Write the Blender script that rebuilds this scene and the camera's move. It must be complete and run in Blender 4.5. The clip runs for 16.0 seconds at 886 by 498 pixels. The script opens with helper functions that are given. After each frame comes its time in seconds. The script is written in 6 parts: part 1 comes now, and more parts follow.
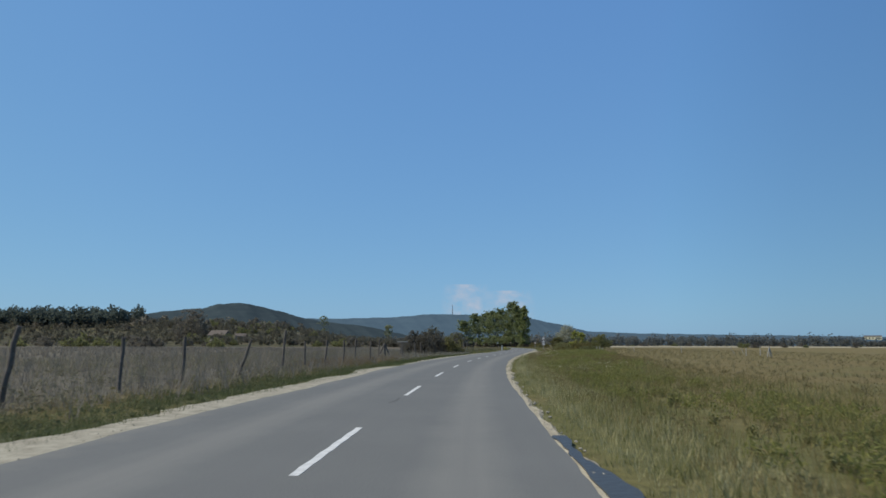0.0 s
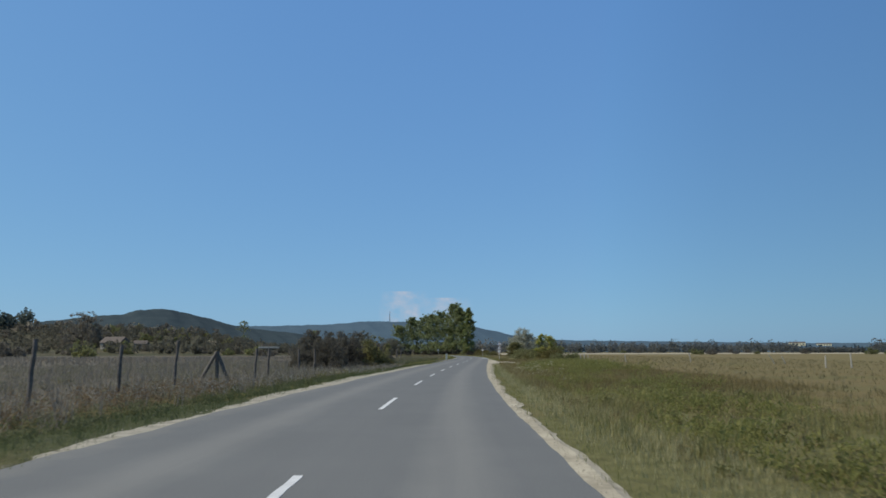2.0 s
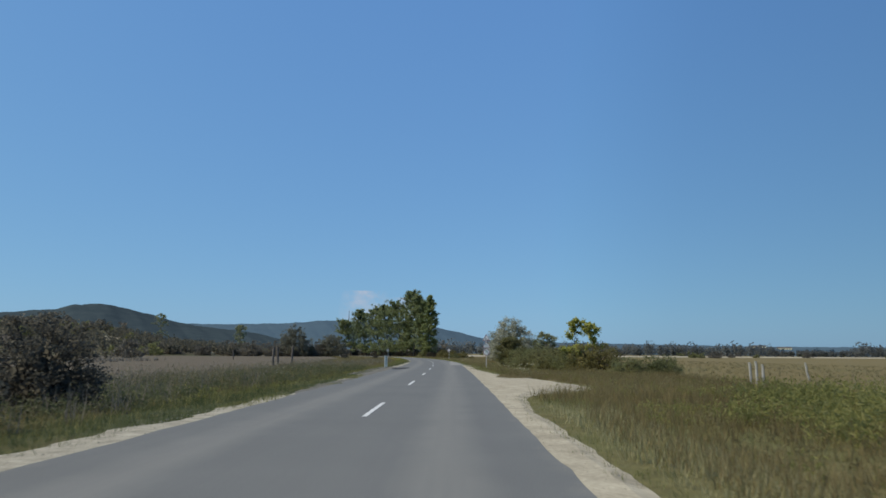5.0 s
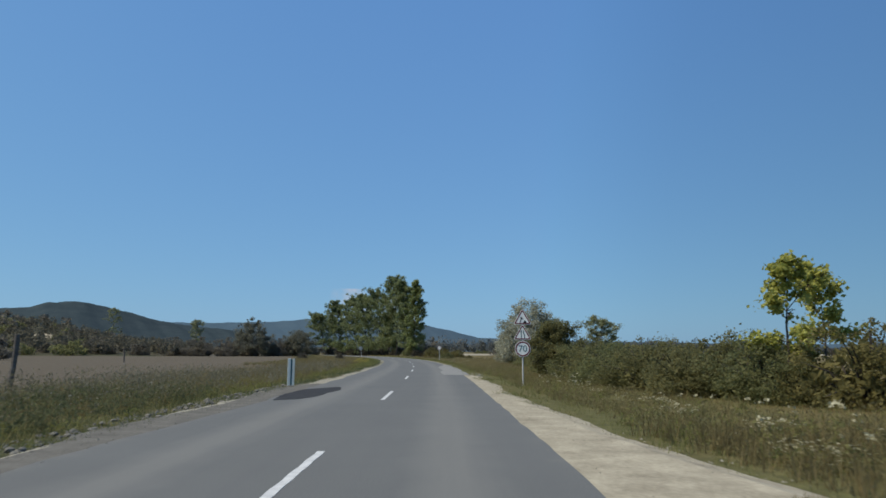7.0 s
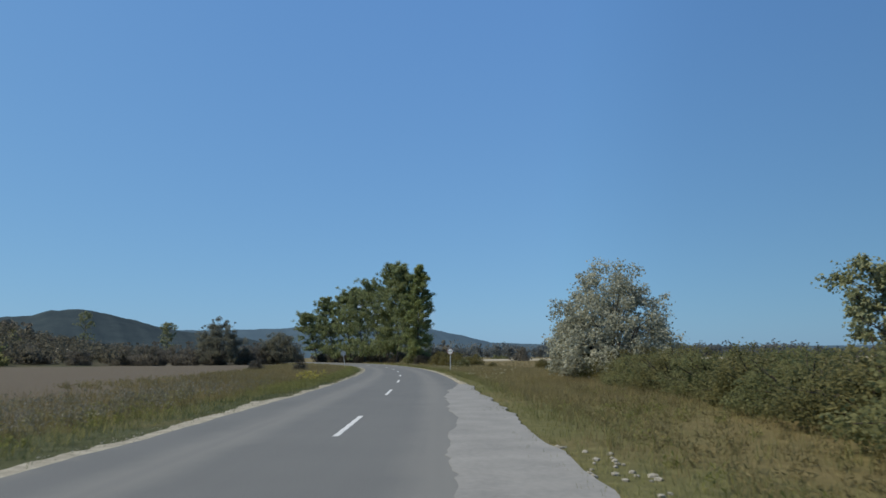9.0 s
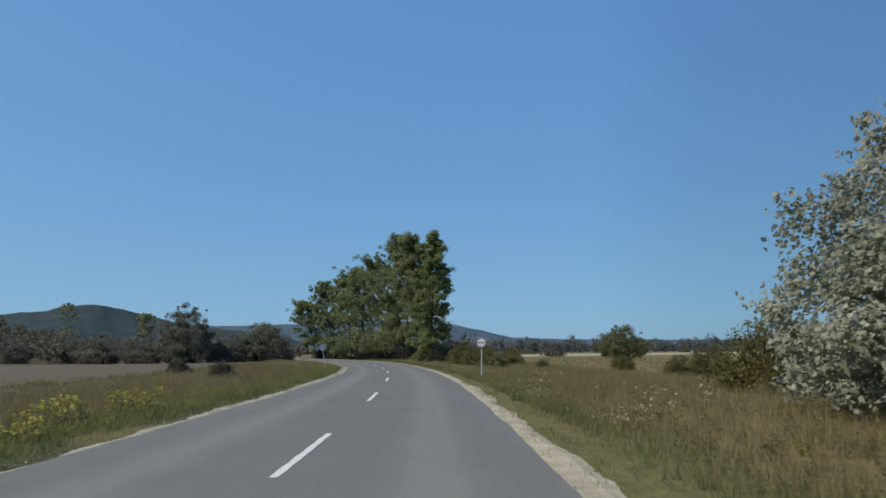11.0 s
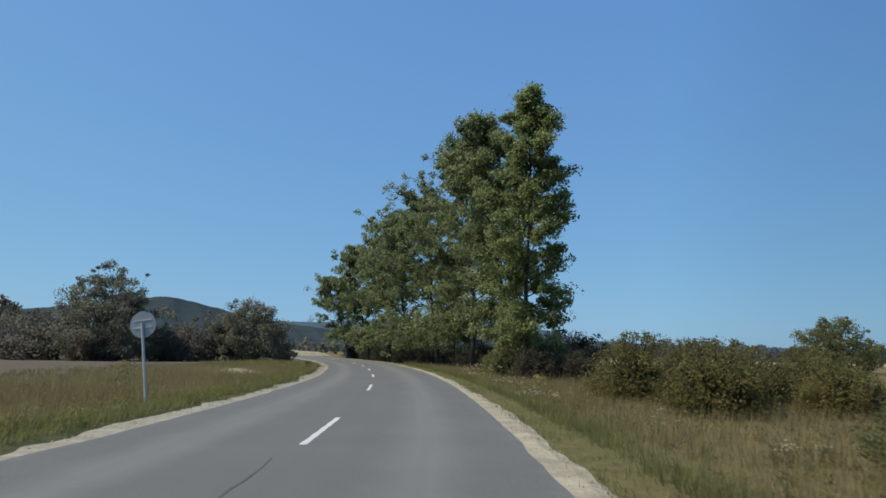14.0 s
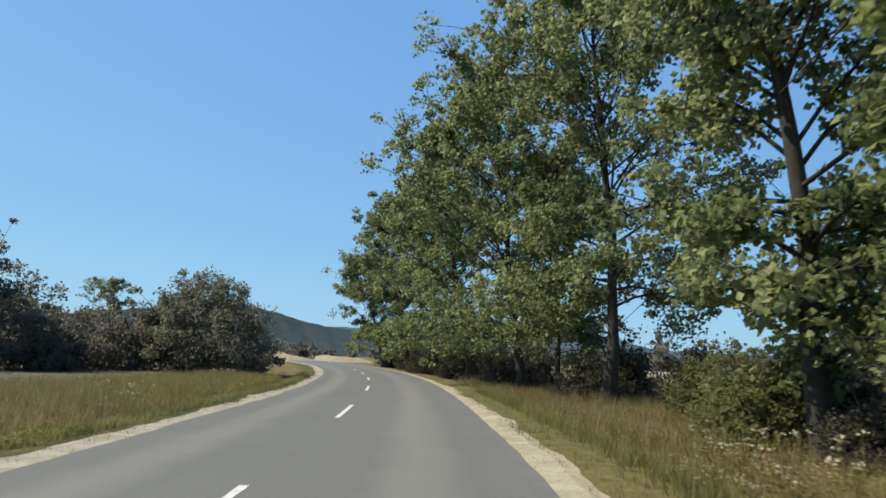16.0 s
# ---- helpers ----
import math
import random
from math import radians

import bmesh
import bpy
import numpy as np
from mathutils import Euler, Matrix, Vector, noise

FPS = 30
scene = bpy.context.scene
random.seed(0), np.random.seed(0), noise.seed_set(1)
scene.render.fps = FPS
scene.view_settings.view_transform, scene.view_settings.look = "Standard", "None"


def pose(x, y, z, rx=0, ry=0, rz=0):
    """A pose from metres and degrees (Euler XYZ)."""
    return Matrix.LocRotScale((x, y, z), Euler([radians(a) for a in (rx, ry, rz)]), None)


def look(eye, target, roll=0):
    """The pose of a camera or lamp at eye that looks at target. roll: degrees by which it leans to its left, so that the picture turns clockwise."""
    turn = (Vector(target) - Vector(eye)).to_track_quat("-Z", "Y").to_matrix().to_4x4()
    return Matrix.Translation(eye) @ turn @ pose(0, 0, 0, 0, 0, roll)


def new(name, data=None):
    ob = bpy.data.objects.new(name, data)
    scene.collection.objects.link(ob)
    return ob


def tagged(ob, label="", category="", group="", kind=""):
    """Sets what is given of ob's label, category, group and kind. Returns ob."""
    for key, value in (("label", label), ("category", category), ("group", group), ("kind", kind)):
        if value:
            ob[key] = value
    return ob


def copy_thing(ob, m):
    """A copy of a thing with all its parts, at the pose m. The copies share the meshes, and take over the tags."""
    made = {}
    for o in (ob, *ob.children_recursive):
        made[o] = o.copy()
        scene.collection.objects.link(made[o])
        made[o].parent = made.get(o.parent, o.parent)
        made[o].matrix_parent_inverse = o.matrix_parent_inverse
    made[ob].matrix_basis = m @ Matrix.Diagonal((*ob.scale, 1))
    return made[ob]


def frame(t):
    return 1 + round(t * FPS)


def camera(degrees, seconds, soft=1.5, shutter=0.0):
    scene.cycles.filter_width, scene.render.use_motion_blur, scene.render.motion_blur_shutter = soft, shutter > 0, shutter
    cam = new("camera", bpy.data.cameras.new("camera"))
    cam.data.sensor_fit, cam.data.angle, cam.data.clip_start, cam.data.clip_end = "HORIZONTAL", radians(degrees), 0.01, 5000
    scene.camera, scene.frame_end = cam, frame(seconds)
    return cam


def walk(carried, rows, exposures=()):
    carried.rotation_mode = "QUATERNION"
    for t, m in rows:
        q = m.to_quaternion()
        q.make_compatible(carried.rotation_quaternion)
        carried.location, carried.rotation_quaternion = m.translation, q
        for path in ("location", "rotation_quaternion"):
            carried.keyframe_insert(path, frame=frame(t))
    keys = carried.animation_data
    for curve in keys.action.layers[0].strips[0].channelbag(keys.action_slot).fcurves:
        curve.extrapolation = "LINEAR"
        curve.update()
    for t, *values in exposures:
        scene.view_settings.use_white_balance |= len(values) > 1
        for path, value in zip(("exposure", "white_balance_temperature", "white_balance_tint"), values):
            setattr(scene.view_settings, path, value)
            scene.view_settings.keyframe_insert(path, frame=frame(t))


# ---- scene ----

# ---------------------------------------------------------------- camera
EYE = 1.33
cam = camera(66.57, 16.0, soft=1.6, shutter=0.1)
ROWS = [
    (0, 0.000, 0.000, 0.00, 8.03, 0.20),
    (0.5, 0.113, 8.303, -1.29, 8.23, -0.05),
    (1, 0.465, 17.148, -2.77, 8.50, -0.18),
    (1.5, 1.028, 26.430, -4.07, 8.58, -0.33),
    (2, 1.862, 36.067, -5.29, 8.67, -0.05),
    (2.5, 2.799, 45.292, -6.02, 8.60, 0.26),
    (3, 3.986, 55.172, -6.87, 8.28, 0.68),
    (3.5, 5.198, 64.948, -7.55, 8.28, 0.72),
    (4, 6.623, 74.929, -7.92, 8.79, 0.47),
    (6.5, 13.712, 120.392, -9.23, 8.69, 0.46),
    (7, 15.168, 129.412, -9.33, 8.63, 0.23),
    (7.5, 16.530, 137.527, -9.43, 8.46, 0.33),
    (8, 18.024, 146.274, -9.12, 8.34, 0.08),
    (8.5, 19.358, 154.695, -8.61, 8.45, 0.35),
    (9, 20.690, 163.084, -8.38, 9.08, -0.35),
    (11.5, 25.386, 199.283, -6.30, 8.52, -0.53),
    (12, 26.288, 207.497, -5.70, 8.39, -0.74),
    (12.5, 27.024, 215.170, -4.68, 8.84, -0.57),
    (13, 27.627, 223.224, -3.09, 9.05, -0.03),
    (13.5, 27.951, 231.227, -1.89, 8.95, 0.35),
    (14, 28.161, 240.125, -0.50, 8.71, 1.14),
    (14.5, 28.199, 247.996, 0.70, 8.89, 1.80),
    (15, 28.008, 256.380, 2.11, 8.94, 2.27),
    (15.5, 27.693, 264.282, 3.24, 8.79, 2.33),
    (16, 27.169, 272.480, 4.69, 9.19, 1.89),
]


# the road banks into the last bend: its cross slope (rise to the right) along y
BANK_Y = [-60, 238, 258, 270, 282, 330, 470, 560]
BANK_K = [0.0, 0.0, 0.006, 0.022, 0.032, 0.034, 0.02, 0.0]


def eye_height(y):
    return EYE + 1.6 * float(np.interp(y, BANK_Y, BANK_K))


def aim(x, y, yaw, pitch):
    a, b = radians(yaw), radians(pitch)
    return (x - math.sin(a) * math.cos(b), y + math.cos(a) * math.cos(b), eye_height(y) + math.sin(b))


walk(cam, [(t, look((x, y, eye_height(y)), aim(x, y, yaw, pitch), roll)) for t, x, y, yaw, pitch, roll in ROWS], [(0, 0.0, 6500, 10), (13.0, 0.0, 6500, 10), (14.0, 0.1, 6550, 10), (15.0, 0.3, 6620, 9), (16.0, 0.52, 6950, 9)])

# ---------------------------------------------------------------- light
SUN_FROM = Vector((-0.93, -0.13, 1.12)).normalized()
sun = new("sun", bpy.data.lights.new("sun", "SUN"))
sun.data.energy, sun.data.angle, sun.data.color = 4.25, radians(0.6), (1.0, 0.92, 0.76)
sun.matrix_world = look((0, 0, 80), Vector((0, 0, 80)) - SUN_FROM)

world = bpy.data.worlds.new("sky")
scene.world = world
world.use_nodes = True
wn = world.node_tree
wn.nodes.clear()
sky = wn.nodes.new("ShaderNodeTexSky")
sky.sky_type, sky.sun_disc = "NISHITA", False
sky.sun_elevation = math.asin(SUN_FROM.z)
sky.sun_rotation = math.atan2(SUN_FROM.x, SUN_FROM.y)
sky.altitude, sky.air_density, sky.dust_density, sky.ozone_density = 200, 1.0, 0.6, 4.0
bg = wn.nodes.new("ShaderNodeBackground")
bg.inputs["Strength"].default_value = 0.1
split, merge = wn.nodes.new("ShaderNodeSeparateColor"), wn.nodes.new("ShaderNodeCombineColor")
# a hazier, evener sky than the clean model gives: each colour is compressed towards the horizon
for k, (power, gain) in enumerate(((0.50, 1.17), (0.43, 2.14), (0.22, 4.36))):
    p, g = wn.nodes.new("ShaderNodeMath"), wn.nodes.new("ShaderNodeMath")
    p.operation, g.operation = "POWER", "MULTIPLY"
    p.inputs[1].default_value, g.inputs[1].default_value = power, gain
    wn.links.new(split.outputs[k], p.inputs[0])
    wn.links.new(p.outputs[0], g.inputs[0])
    wn.links.new(g.outputs[0], merge.inputs[k])
# a gradient fitted to the camera's view darkens the sky opposite the western sun
fall = wn.nodes.new("ShaderNodeTexGradient")
fall.texture_mapping.scale, fall.texture_mapping.translation = (0.5, 0.5, 0.5), (0.5, 0.5, 0.5)
deep = wn.nodes.new("ShaderNodeValToRGB")
deep.color_ramp.interpolation = "B_SPLINE"
for at, r, g, b in ((0.0, 1.0, 1.0, 1.0), (0.27, 0.96, 0.96, 0.96), (0.42, 1.16, 1.17, 1.16), (0.58, 1.13, 1.15, 1.13), (0.73, 0.85, 0.87, 0.88), (1.0, 0.59, 0.62, 0.64)):
    el = deep.color_ramp.elements[0] if at == 0.0 else deep.color_ramp.elements[-1] if at == 1.0 else deep.color_ramp.elements.new(at)
    el.color = (r, g, b, 1)
tint = wn.nodes.new("ShaderNodeMix")
tint.data_type, tint.blend_type = "RGBA", "MULTIPLY"
tint.inputs[0].default_value = 1.0
wn.links.new(fall.outputs["Fac"], deep.inputs[0])
wn.links.new(merge.outputs[0], tint.inputs[6])
wn.links.new(deep.outputs[0], tint.inputs[7])
wo = wn.nodes.new("ShaderNodeOutputWorld")
wn.links.new(sky.outputs[0], split.inputs[0])
wn.links.new(tint.outputs[2], bg.inputs[0])
wn.links.new(bg.outputs[0], wo.inputs[0])

# ---------------------------------------------------------------- materials
RNG = np.random.default_rng(7)


def material(name):
    m = bpy.data.materials.new(name)
    m.use_nodes = True
    nt = m.node_tree
    return m, nt, nt.nodes["Principled BSDF"]


def node(nt, kind, **inputs):
    n = nt.nodes.new(kind)
    for k, v in inputs.items():
        n.inputs[k.replace("_", " ")].default_value = v
    return n


def noise_tex(nt, scale, detail=4.0, coord=None, rough=0.55):
    n = node(nt, "ShaderNodeTexNoise", Scale=scale, Detail=detail, Roughness=rough)
    if coord is not None:
        nt.links.new(coord, n.inputs["Vector"])
    return n.outputs["Fac"]


def ramp(nt, fac, *stops):
    r = nt.nodes.new("ShaderNodeValToRGB")
    while len(r.color_ramp.elements) < len(stops):
        r.color_ramp.elements.new(0.5)
    for e, (p, c) in zip(r.color_ramp.elements, stops):
        e.position, e.color = p, (*c, 1)
    nt.links.new(fac, r.inputs[0])
    return r.outputs[0]


def mix(nt, fac, a, b, mode="MIX"):
    n = nt.nodes.new("ShaderNodeMix")
    n.data_type, n.blend_type = "RGBA", mode
    for k, v in ((0, fac), (6, a), (7, b)):
        if isinstance(v, (int, float)):
            n.inputs[k].default_value = v
        elif isinstance(v, tuple):
            n.inputs[k].default_value = (*v, 1)
        else:
            nt.links.new(v, n.inputs[k])
    return n.outputs[2]


def span(nt, value, a, b, c=0.0, d=1.0):
    n = node(nt, "ShaderNodeMapRange")
    nt.links.new(value, n.inputs[0])
    for k, v in zip((1, 2, 3, 4), (a, b, c, d)):
        n.inputs[k].default_value = v
    return n.outputs[0]


def calc(nt, op, a, b):
    n = nt.nodes.new("ShaderNodeMath")
    n.operation = op
    for k, v in ((0, a), (1, b)):
        if isinstance(v, (int, float)):
            n.inputs[k].default_value = v
        else:
            nt.links.new(v, n.inputs[k])
    return n.outputs[0]


def bump(nt, bs, height, strength, distance):
    b = node(nt, "ShaderNodeBump", Strength=strength, Distance=distance)
    nt.links.new(height, b.inputs["Height"])
    nt.links.new(b.outputs[0], bs.inputs["Normal"])


def place_coord(nt):
    return nt.nodes.new("ShaderNodeNewGeometry").outputs["Position"]


def uv_axes(nt):
    t = nt.nodes.new("ShaderNodeTexCoord")
    s = nt.nodes.new("ShaderNodeSeparateXYZ")
    nt.links.new(t.outputs["UV"], s.inputs[0])
    return s.outputs[0], s.outputs[1]


def plain(name, a, b, scale, rough=0.7, metal=0.0, relief=0.0, specular=0.4):
    """Two tones by a coarse and a fine grain."""
    m, nt, bs = material(name)
    p = place_coord(nt)
    f = calc(nt, "ADD", calc(nt, "MULTIPLY", noise_tex(nt, scale, 5, p), 0.6), calc(nt, "MULTIPLY", noise_tex(nt, scale * 9, 3, p), 0.4))
    nt.links.new(ramp(nt, f, (0.32, a), (0.68, b)), bs.inputs["Base Color"])
    bs.inputs["Roughness"].default_value, bs.inputs["Metallic"].default_value = rough, metal
    bs.inputs["Specular IOR Level"].default_value = specular
    if relief:
        bump(nt, bs, f, 0.6, relief)
    return m


def foliage(name, dark, mid, light, through_light=0.4, gloss=0.6, patch=0.35):
    """Leaves that differ one by one and from clump to clump, and let some light through."""
    m, nt, bs = material(name)
    g = nt.nodes.new("ShaderNodeNewGeometry")
    big = noise_tex(nt, patch, 3, g.outputs["Position"])
    f = calc(nt, "ADD", calc(nt, "MULTIPLY", g.outputs["Random Per Island"], 0.55), calc(nt, "MULTIPLY", span(nt, big, 0.3, 0.7), 0.45))
    col = ramp(nt, f, (0.08, dark), (0.5, mid), (0.95, light))
    nt.links.new(col, bs.inputs["Base Color"])
    bs.inputs["Roughness"].default_value = gloss
    bs.inputs["Specular IOR Level"].default_value = 0.4 if gloss < 0.4 else 0.12
    tr = nt.nodes.new("ShaderNodeBsdfTranslucent")
    nt.links.new(col, tr.inputs[0])
    mx = nt.nodes.new("ShaderNodeMixShader")
    mx.inputs[0].default_value = through_light
    nt.links.new(bs.outputs[0], mx.inputs[1])
    nt.links.new(tr.outputs[0], mx.inputs[2])
    nt.links.new(mx.outputs[0], nt.nodes["Material Output"].inputs[0])
    return m


def asphalt_material():
    m, nt, bs = material("asphalt")
    u, v = uv_axes(nt)
    p = place_coord(nt)
    grain = noise_tex(nt, 55.0, 4, p)
    blot = noise_tex(nt, 0.35, 5, p)
    base = ramp(nt, grain, (0.3, (0.100, 0.102, 0.097)), (0.7, (0.152, 0.154, 0.147)))
    base = mix(nt, span(nt, blot, 0.35, 0.7, 0, 0.35), base, (0.163, 0.164, 0.155))
    # sheen along the middle of each lane, painted as a paler strip; darker tyre paths either side
    lane = calc(nt, "ABSOLUTE", calc(nt, "SUBTRACT", calc(nt, "ABSOLUTE", u, 0.0), 1.75), 0.0)
    wob = calc(nt, "ADD", lane, span(nt, noise_tex(nt, 0.8, 3, p), 0.3, 0.7, -0.12, 0.12))
    base = mix(nt, span(nt, wob, 0.15, 0.65, 0.40, 0.0), base, (0.22, 0.214, 0.192))
    # long streak drawn out along the way
    st = nt.nodes.new("ShaderNodeCombineXYZ")
    nt.links.new(calc(nt, "MULTIPLY", u, 3.0), st.inputs[0])
    nt.links.new(calc(nt, "MULTIPLY", v, 0.06), st.inputs[1])
    streak = noise_tex(nt, 1.0, 4, st.outputs[0])
    base = mix(nt, span(nt, streak, 0.45, 0.75, 0, 0.3), base, (0.115, 0.115, 0.115))
    # dusty edges
    edge = calc(nt, "ADD", calc(nt, "ABSOLUTE", u, 0.0), span(nt, noise_tex(nt, 1.5, 4, p), 0.3, 0.7, -0.25, 0.25))
    base = mix(nt, span(nt, edge, 3.0, 3.4, 0, 0.22), base, (0.24, 0.225, 0.19))
    nt.links.new(base, bs.inputs["Base Color"])
    bs.inputs["Roughness"].default_value = 0.88
    bs.inputs["Specular IOR Level"].default_value = 0.15
    bump(nt, bs, grain, 0.5, 0.006)
    return m


def ground_material():
    m, nt, bs = material("grassland")
    u, v = uv_axes(nt)
    p = place_coord(nt)
    fine = noise_tex(nt, 3.0, 6, p, 0.7)
    mid = noise_tex(nt, 0.16, 5, p)
    big = noise_tex(nt, 0.02, 4, p)
    lush = ramp(nt, fine, (0.3, (0.042, 0.046, 0.02)), (0.7, (0.09, 0.094, 0.044)))
    green = mix(nt, span(nt, u, -2.0, 2.0), lush, ramp(nt, fine, (0.3, (0.085, 0.083, 0.032)), (0.7, (0.155, 0.146, 0.06))))
    straw = ramp(nt, fine, (0.3, (0.11, 0.086, 0.038)), (0.7, (0.195, 0.155, 0.07)))
    soil = ramp(nt, fine, (0.3, (0.085, 0.070, 0.050)), (0.7, (0.140, 0.118, 0.086)))
    dryness = calc(nt, "ADD", span(nt, mid, 0.35, 0.65), span(nt, calc(nt, "ABSOLUTE", u, 0.0), 5, 16, -0.35, 0.35))
    # parched from the hedge's end onwards
    dryness = calc(nt, "ADD", dryness, calc(nt, "MULTIPLY", span(nt, u, 4.8, 6.0), span(nt, v, 185, 205, 0.0, 0.6)))
    dryness = calc(nt, "ADD", dryness, calc(nt, "MULTIPLY", span(nt, u, -4.6, -6.0), span(nt, v, 232, 262, 0.0, 0.7)))
    col = mix(nt, span(nt, dryness, 0.1, 0.9), green, straw)
    # far meadows in broad tracts
    far = calc(nt, "MULTIPLY", span(nt, calc(nt, "ABSOLUTE", u, 0.0), 30, 120), span(nt, big, 0.42, 0.58))
    col = mix(nt, calc(nt, "MULTIPLY", far, 0.75), col, (0.15, 0.129, 0.066))
    # grey-brown rough pasture behind the fence
    past = calc(nt, "MULTIPLY", span(nt, u, -7.5, -9.5), calc(nt, "MULTIPLY", span(nt, u, -420, -300), span(nt, v, 560, 500)))
    col = mix(nt, calc(nt, "MULTIPLY", past, 0.85), col, ramp(nt, fine, (0.3, (0.085, 0.077, 0.062)), (0.7, (0.15, 0.136, 0.11))))
    # ploughed field beyond the verge
    edge = calc(nt, "ADD", u, span(nt, mid, 0.3, 0.7, -1.5, 1.5))
    field = calc(nt, "MULTIPLY", span(nt, edge, -12.5, -14.5), span(nt, edge, -95, -90))
    field = calc(nt, "MULTIPLY", field, calc(nt, "MULTIPLY", span(nt, v, 128, 140), span(nt, v, 305, 290)))
    col = mix(nt, field, col, soil)
    nt.links.new(col, bs.inputs["Base Color"])
    bs.inputs["Roughness"].default_value = 0.95
    bs.inputs["Specular IOR Level"].default_value = 0.1
    bump(nt, bs, fine, 0.9, 0.12)
    return m


M_ASPHALT = asphalt_material()
M_GROUND = ground_material()
M_PATCH_PALE = plain("pale_asphalt", (0.175, 0.17, 0.155), (0.265, 0.255, 0.23), 1.2, 0.9, relief=0.01)
M_PATCH_DARK = plain("fresh_asphalt", (0.028, 0.028, 0.03), (0.055, 0.055, 0.056), 2.0, 0.95, relief=0.008, specular=0.1)
M_CRACK = plain("tar_crack", (0.065, 0.065, 0.063), (0.115, 0.112, 0.107), 5.0, 0.9, specular=0.2)
M_GRAVEL = plain("limestone_gravel", (0.18, 0.16, 0.12), (0.40, 0.37, 0.29), 3.0, 0.95, relief=0.03, specular=0.15)
M_SAND = plain("packed_limestone_sand", (0.22, 0.19, 0.135), (0.45, 0.40, 0.295), 1.6, 0.95, relief=0.02, specular=0.15)
M_PAINT = plain("road_paint", (0.40, 0.40, 0.385), (0.64, 0.64, 0.62), 6.0, 0.8)
M_STONE = plain("pale_stone", (0.20, 0.185, 0.15), (0.36, 0.335, 0.28), 4.0, 0.9, relief=0.01)
M_RUBBLE = plain("grey_rubble", (0.11, 0.103, 0.085), (0.23, 0.215, 0.18), 4.0, 0.9, relief=0.01)
M_DIRT = plain("grey_dirt", (0.09, 0.084, 0.072), (0.175, 0.165, 0.142), 2.2, 0.95, relief=0.03, specular=0.1)
M_SOD = plain("worn_brown_turf", (0.09, 0.078, 0.046), (0.25, 0.222, 0.145), 3.0, 0.95, relief=0.04, specular=0.1)
M_STRAW = plain("straw", (0.22, 0.185, 0.115), (0.37, 0.325, 0.215), 1.5, 0.95, relief=0.05)
# the shade on the poplar trunks is put into this bark's darker tone
M_BARK = plain("shade_darkened_bark", (0.022, 0.019, 0.016), (0.062, 0.054, 0.045), 6.0, 0.95, relief=0.03)
M_DARKBARK = plain("dark_bark", (0.03, 0.025, 0.02), (0.085, 0.07, 0.058), 8.0, 0.95, relief=0.02)
M_POST = plain("weathered_post_wood", (0.06, 0.05, 0.042), (0.17, 0.15, 0.13), 7.0, 0.9, relief=0.01)
M_CONCRETE = plain("old_concrete", (0.26, 0.25, 0.22), (0.40, 0.385, 0.345), 8.0, 0.9, relief=0.006)
M_GALV = plain("painted_steel_pole", (0.42, 0.42, 0.41), (0.60, 0.60, 0.58), 5.0, 0.45, 0.2)
M_BACK = plain("sign_back_metal", (0.30, 0.31, 0.32), (0.42, 0.43, 0.44), 3.0, 0.4, 0.6)
M_WHITE = plain("sign_white", (0.72, 0.73, 0.70), (0.83, 0.84, 0.81), 4.0, 0.4)
M_RED = plain("sign_red", (0.115, 0.014, 0.018), (0.18, 0.02, 0.025), 4.0, 0.4)
M_BLACK = plain("sign_black", (0.015, 0.02, 0.022), (0.03, 0.036, 0.038), 4.0, 0.4)
M_TEAL = plain("reflector_green", (0.03, 0.10, 0.11), (0.05, 0.15, 0.16), 4.0, 0.35)
M_BOARD = plain("pale_marker_plastic", (0.66, 0.66, 0.58), (0.78, 0.78, 0.70), 4.0, 0.4)
M_WALL = plain("limewashed_wall", (0.24, 0.22, 0.19), (0.38, 0.35, 0.30), 0.5, 0.9)
M_YELLOW = plain("ochre_plaster", (0.52, 0.47, 0.31), (0.64, 0.59, 0.42), 0.1, 0.9)
M_ROOF = plain("grey_sheet_roof", (0.075, 0.068, 0.064), (0.12, 0.11, 0.10), 0.6, 0.9, specular=0.1)
M_TILE = plain("faded_brown_roof_tile", (0.10, 0.084, 0.074), (0.15, 0.128, 0.11), 0.8, 0.9, specular=0.1)
M_PANE = plain("dark_window", (0.03, 0.035, 0.04), (0.06, 0.065, 0.07), 1.0, 0.2)
M_STEEL = plain("mast_steel", (0.22, 0.22, 0.23), (0.34, 0.34, 0.35), 0.3, 0.6, 0.3)
# blue-grey tint imitates the haze before the nearer hill
M_HILL_NEAR = plain("haze_tinted_slope", (0.031, 0.045, 0.053), (0.052, 0.068, 0.073), 0.035, 1.0, relief=0.6, specular=0.0)
# the far ridge's blue is distance haze put into the base colour
M_HILL_FAR = plain("haze_blue_woods", (0.058, 0.090, 0.118), (0.075, 0.112, 0.140), 0.01, 1.0, relief=0.5, specular=0.0)
M_WATER, _nt, _bs = material("puddle_water")
_bs.inputs["Base Color"].default_value = (0.045, 0.045, 0.042, 1)
_bs.inputs["Roughness"].default_value = 0.45
_bs.inputs["Specular IOR Level"].default_value = 0.3
bump(_nt, _bs, noise_tex(_nt, 9.0, 4, place_coord(_nt)), 0.7, 0.02)

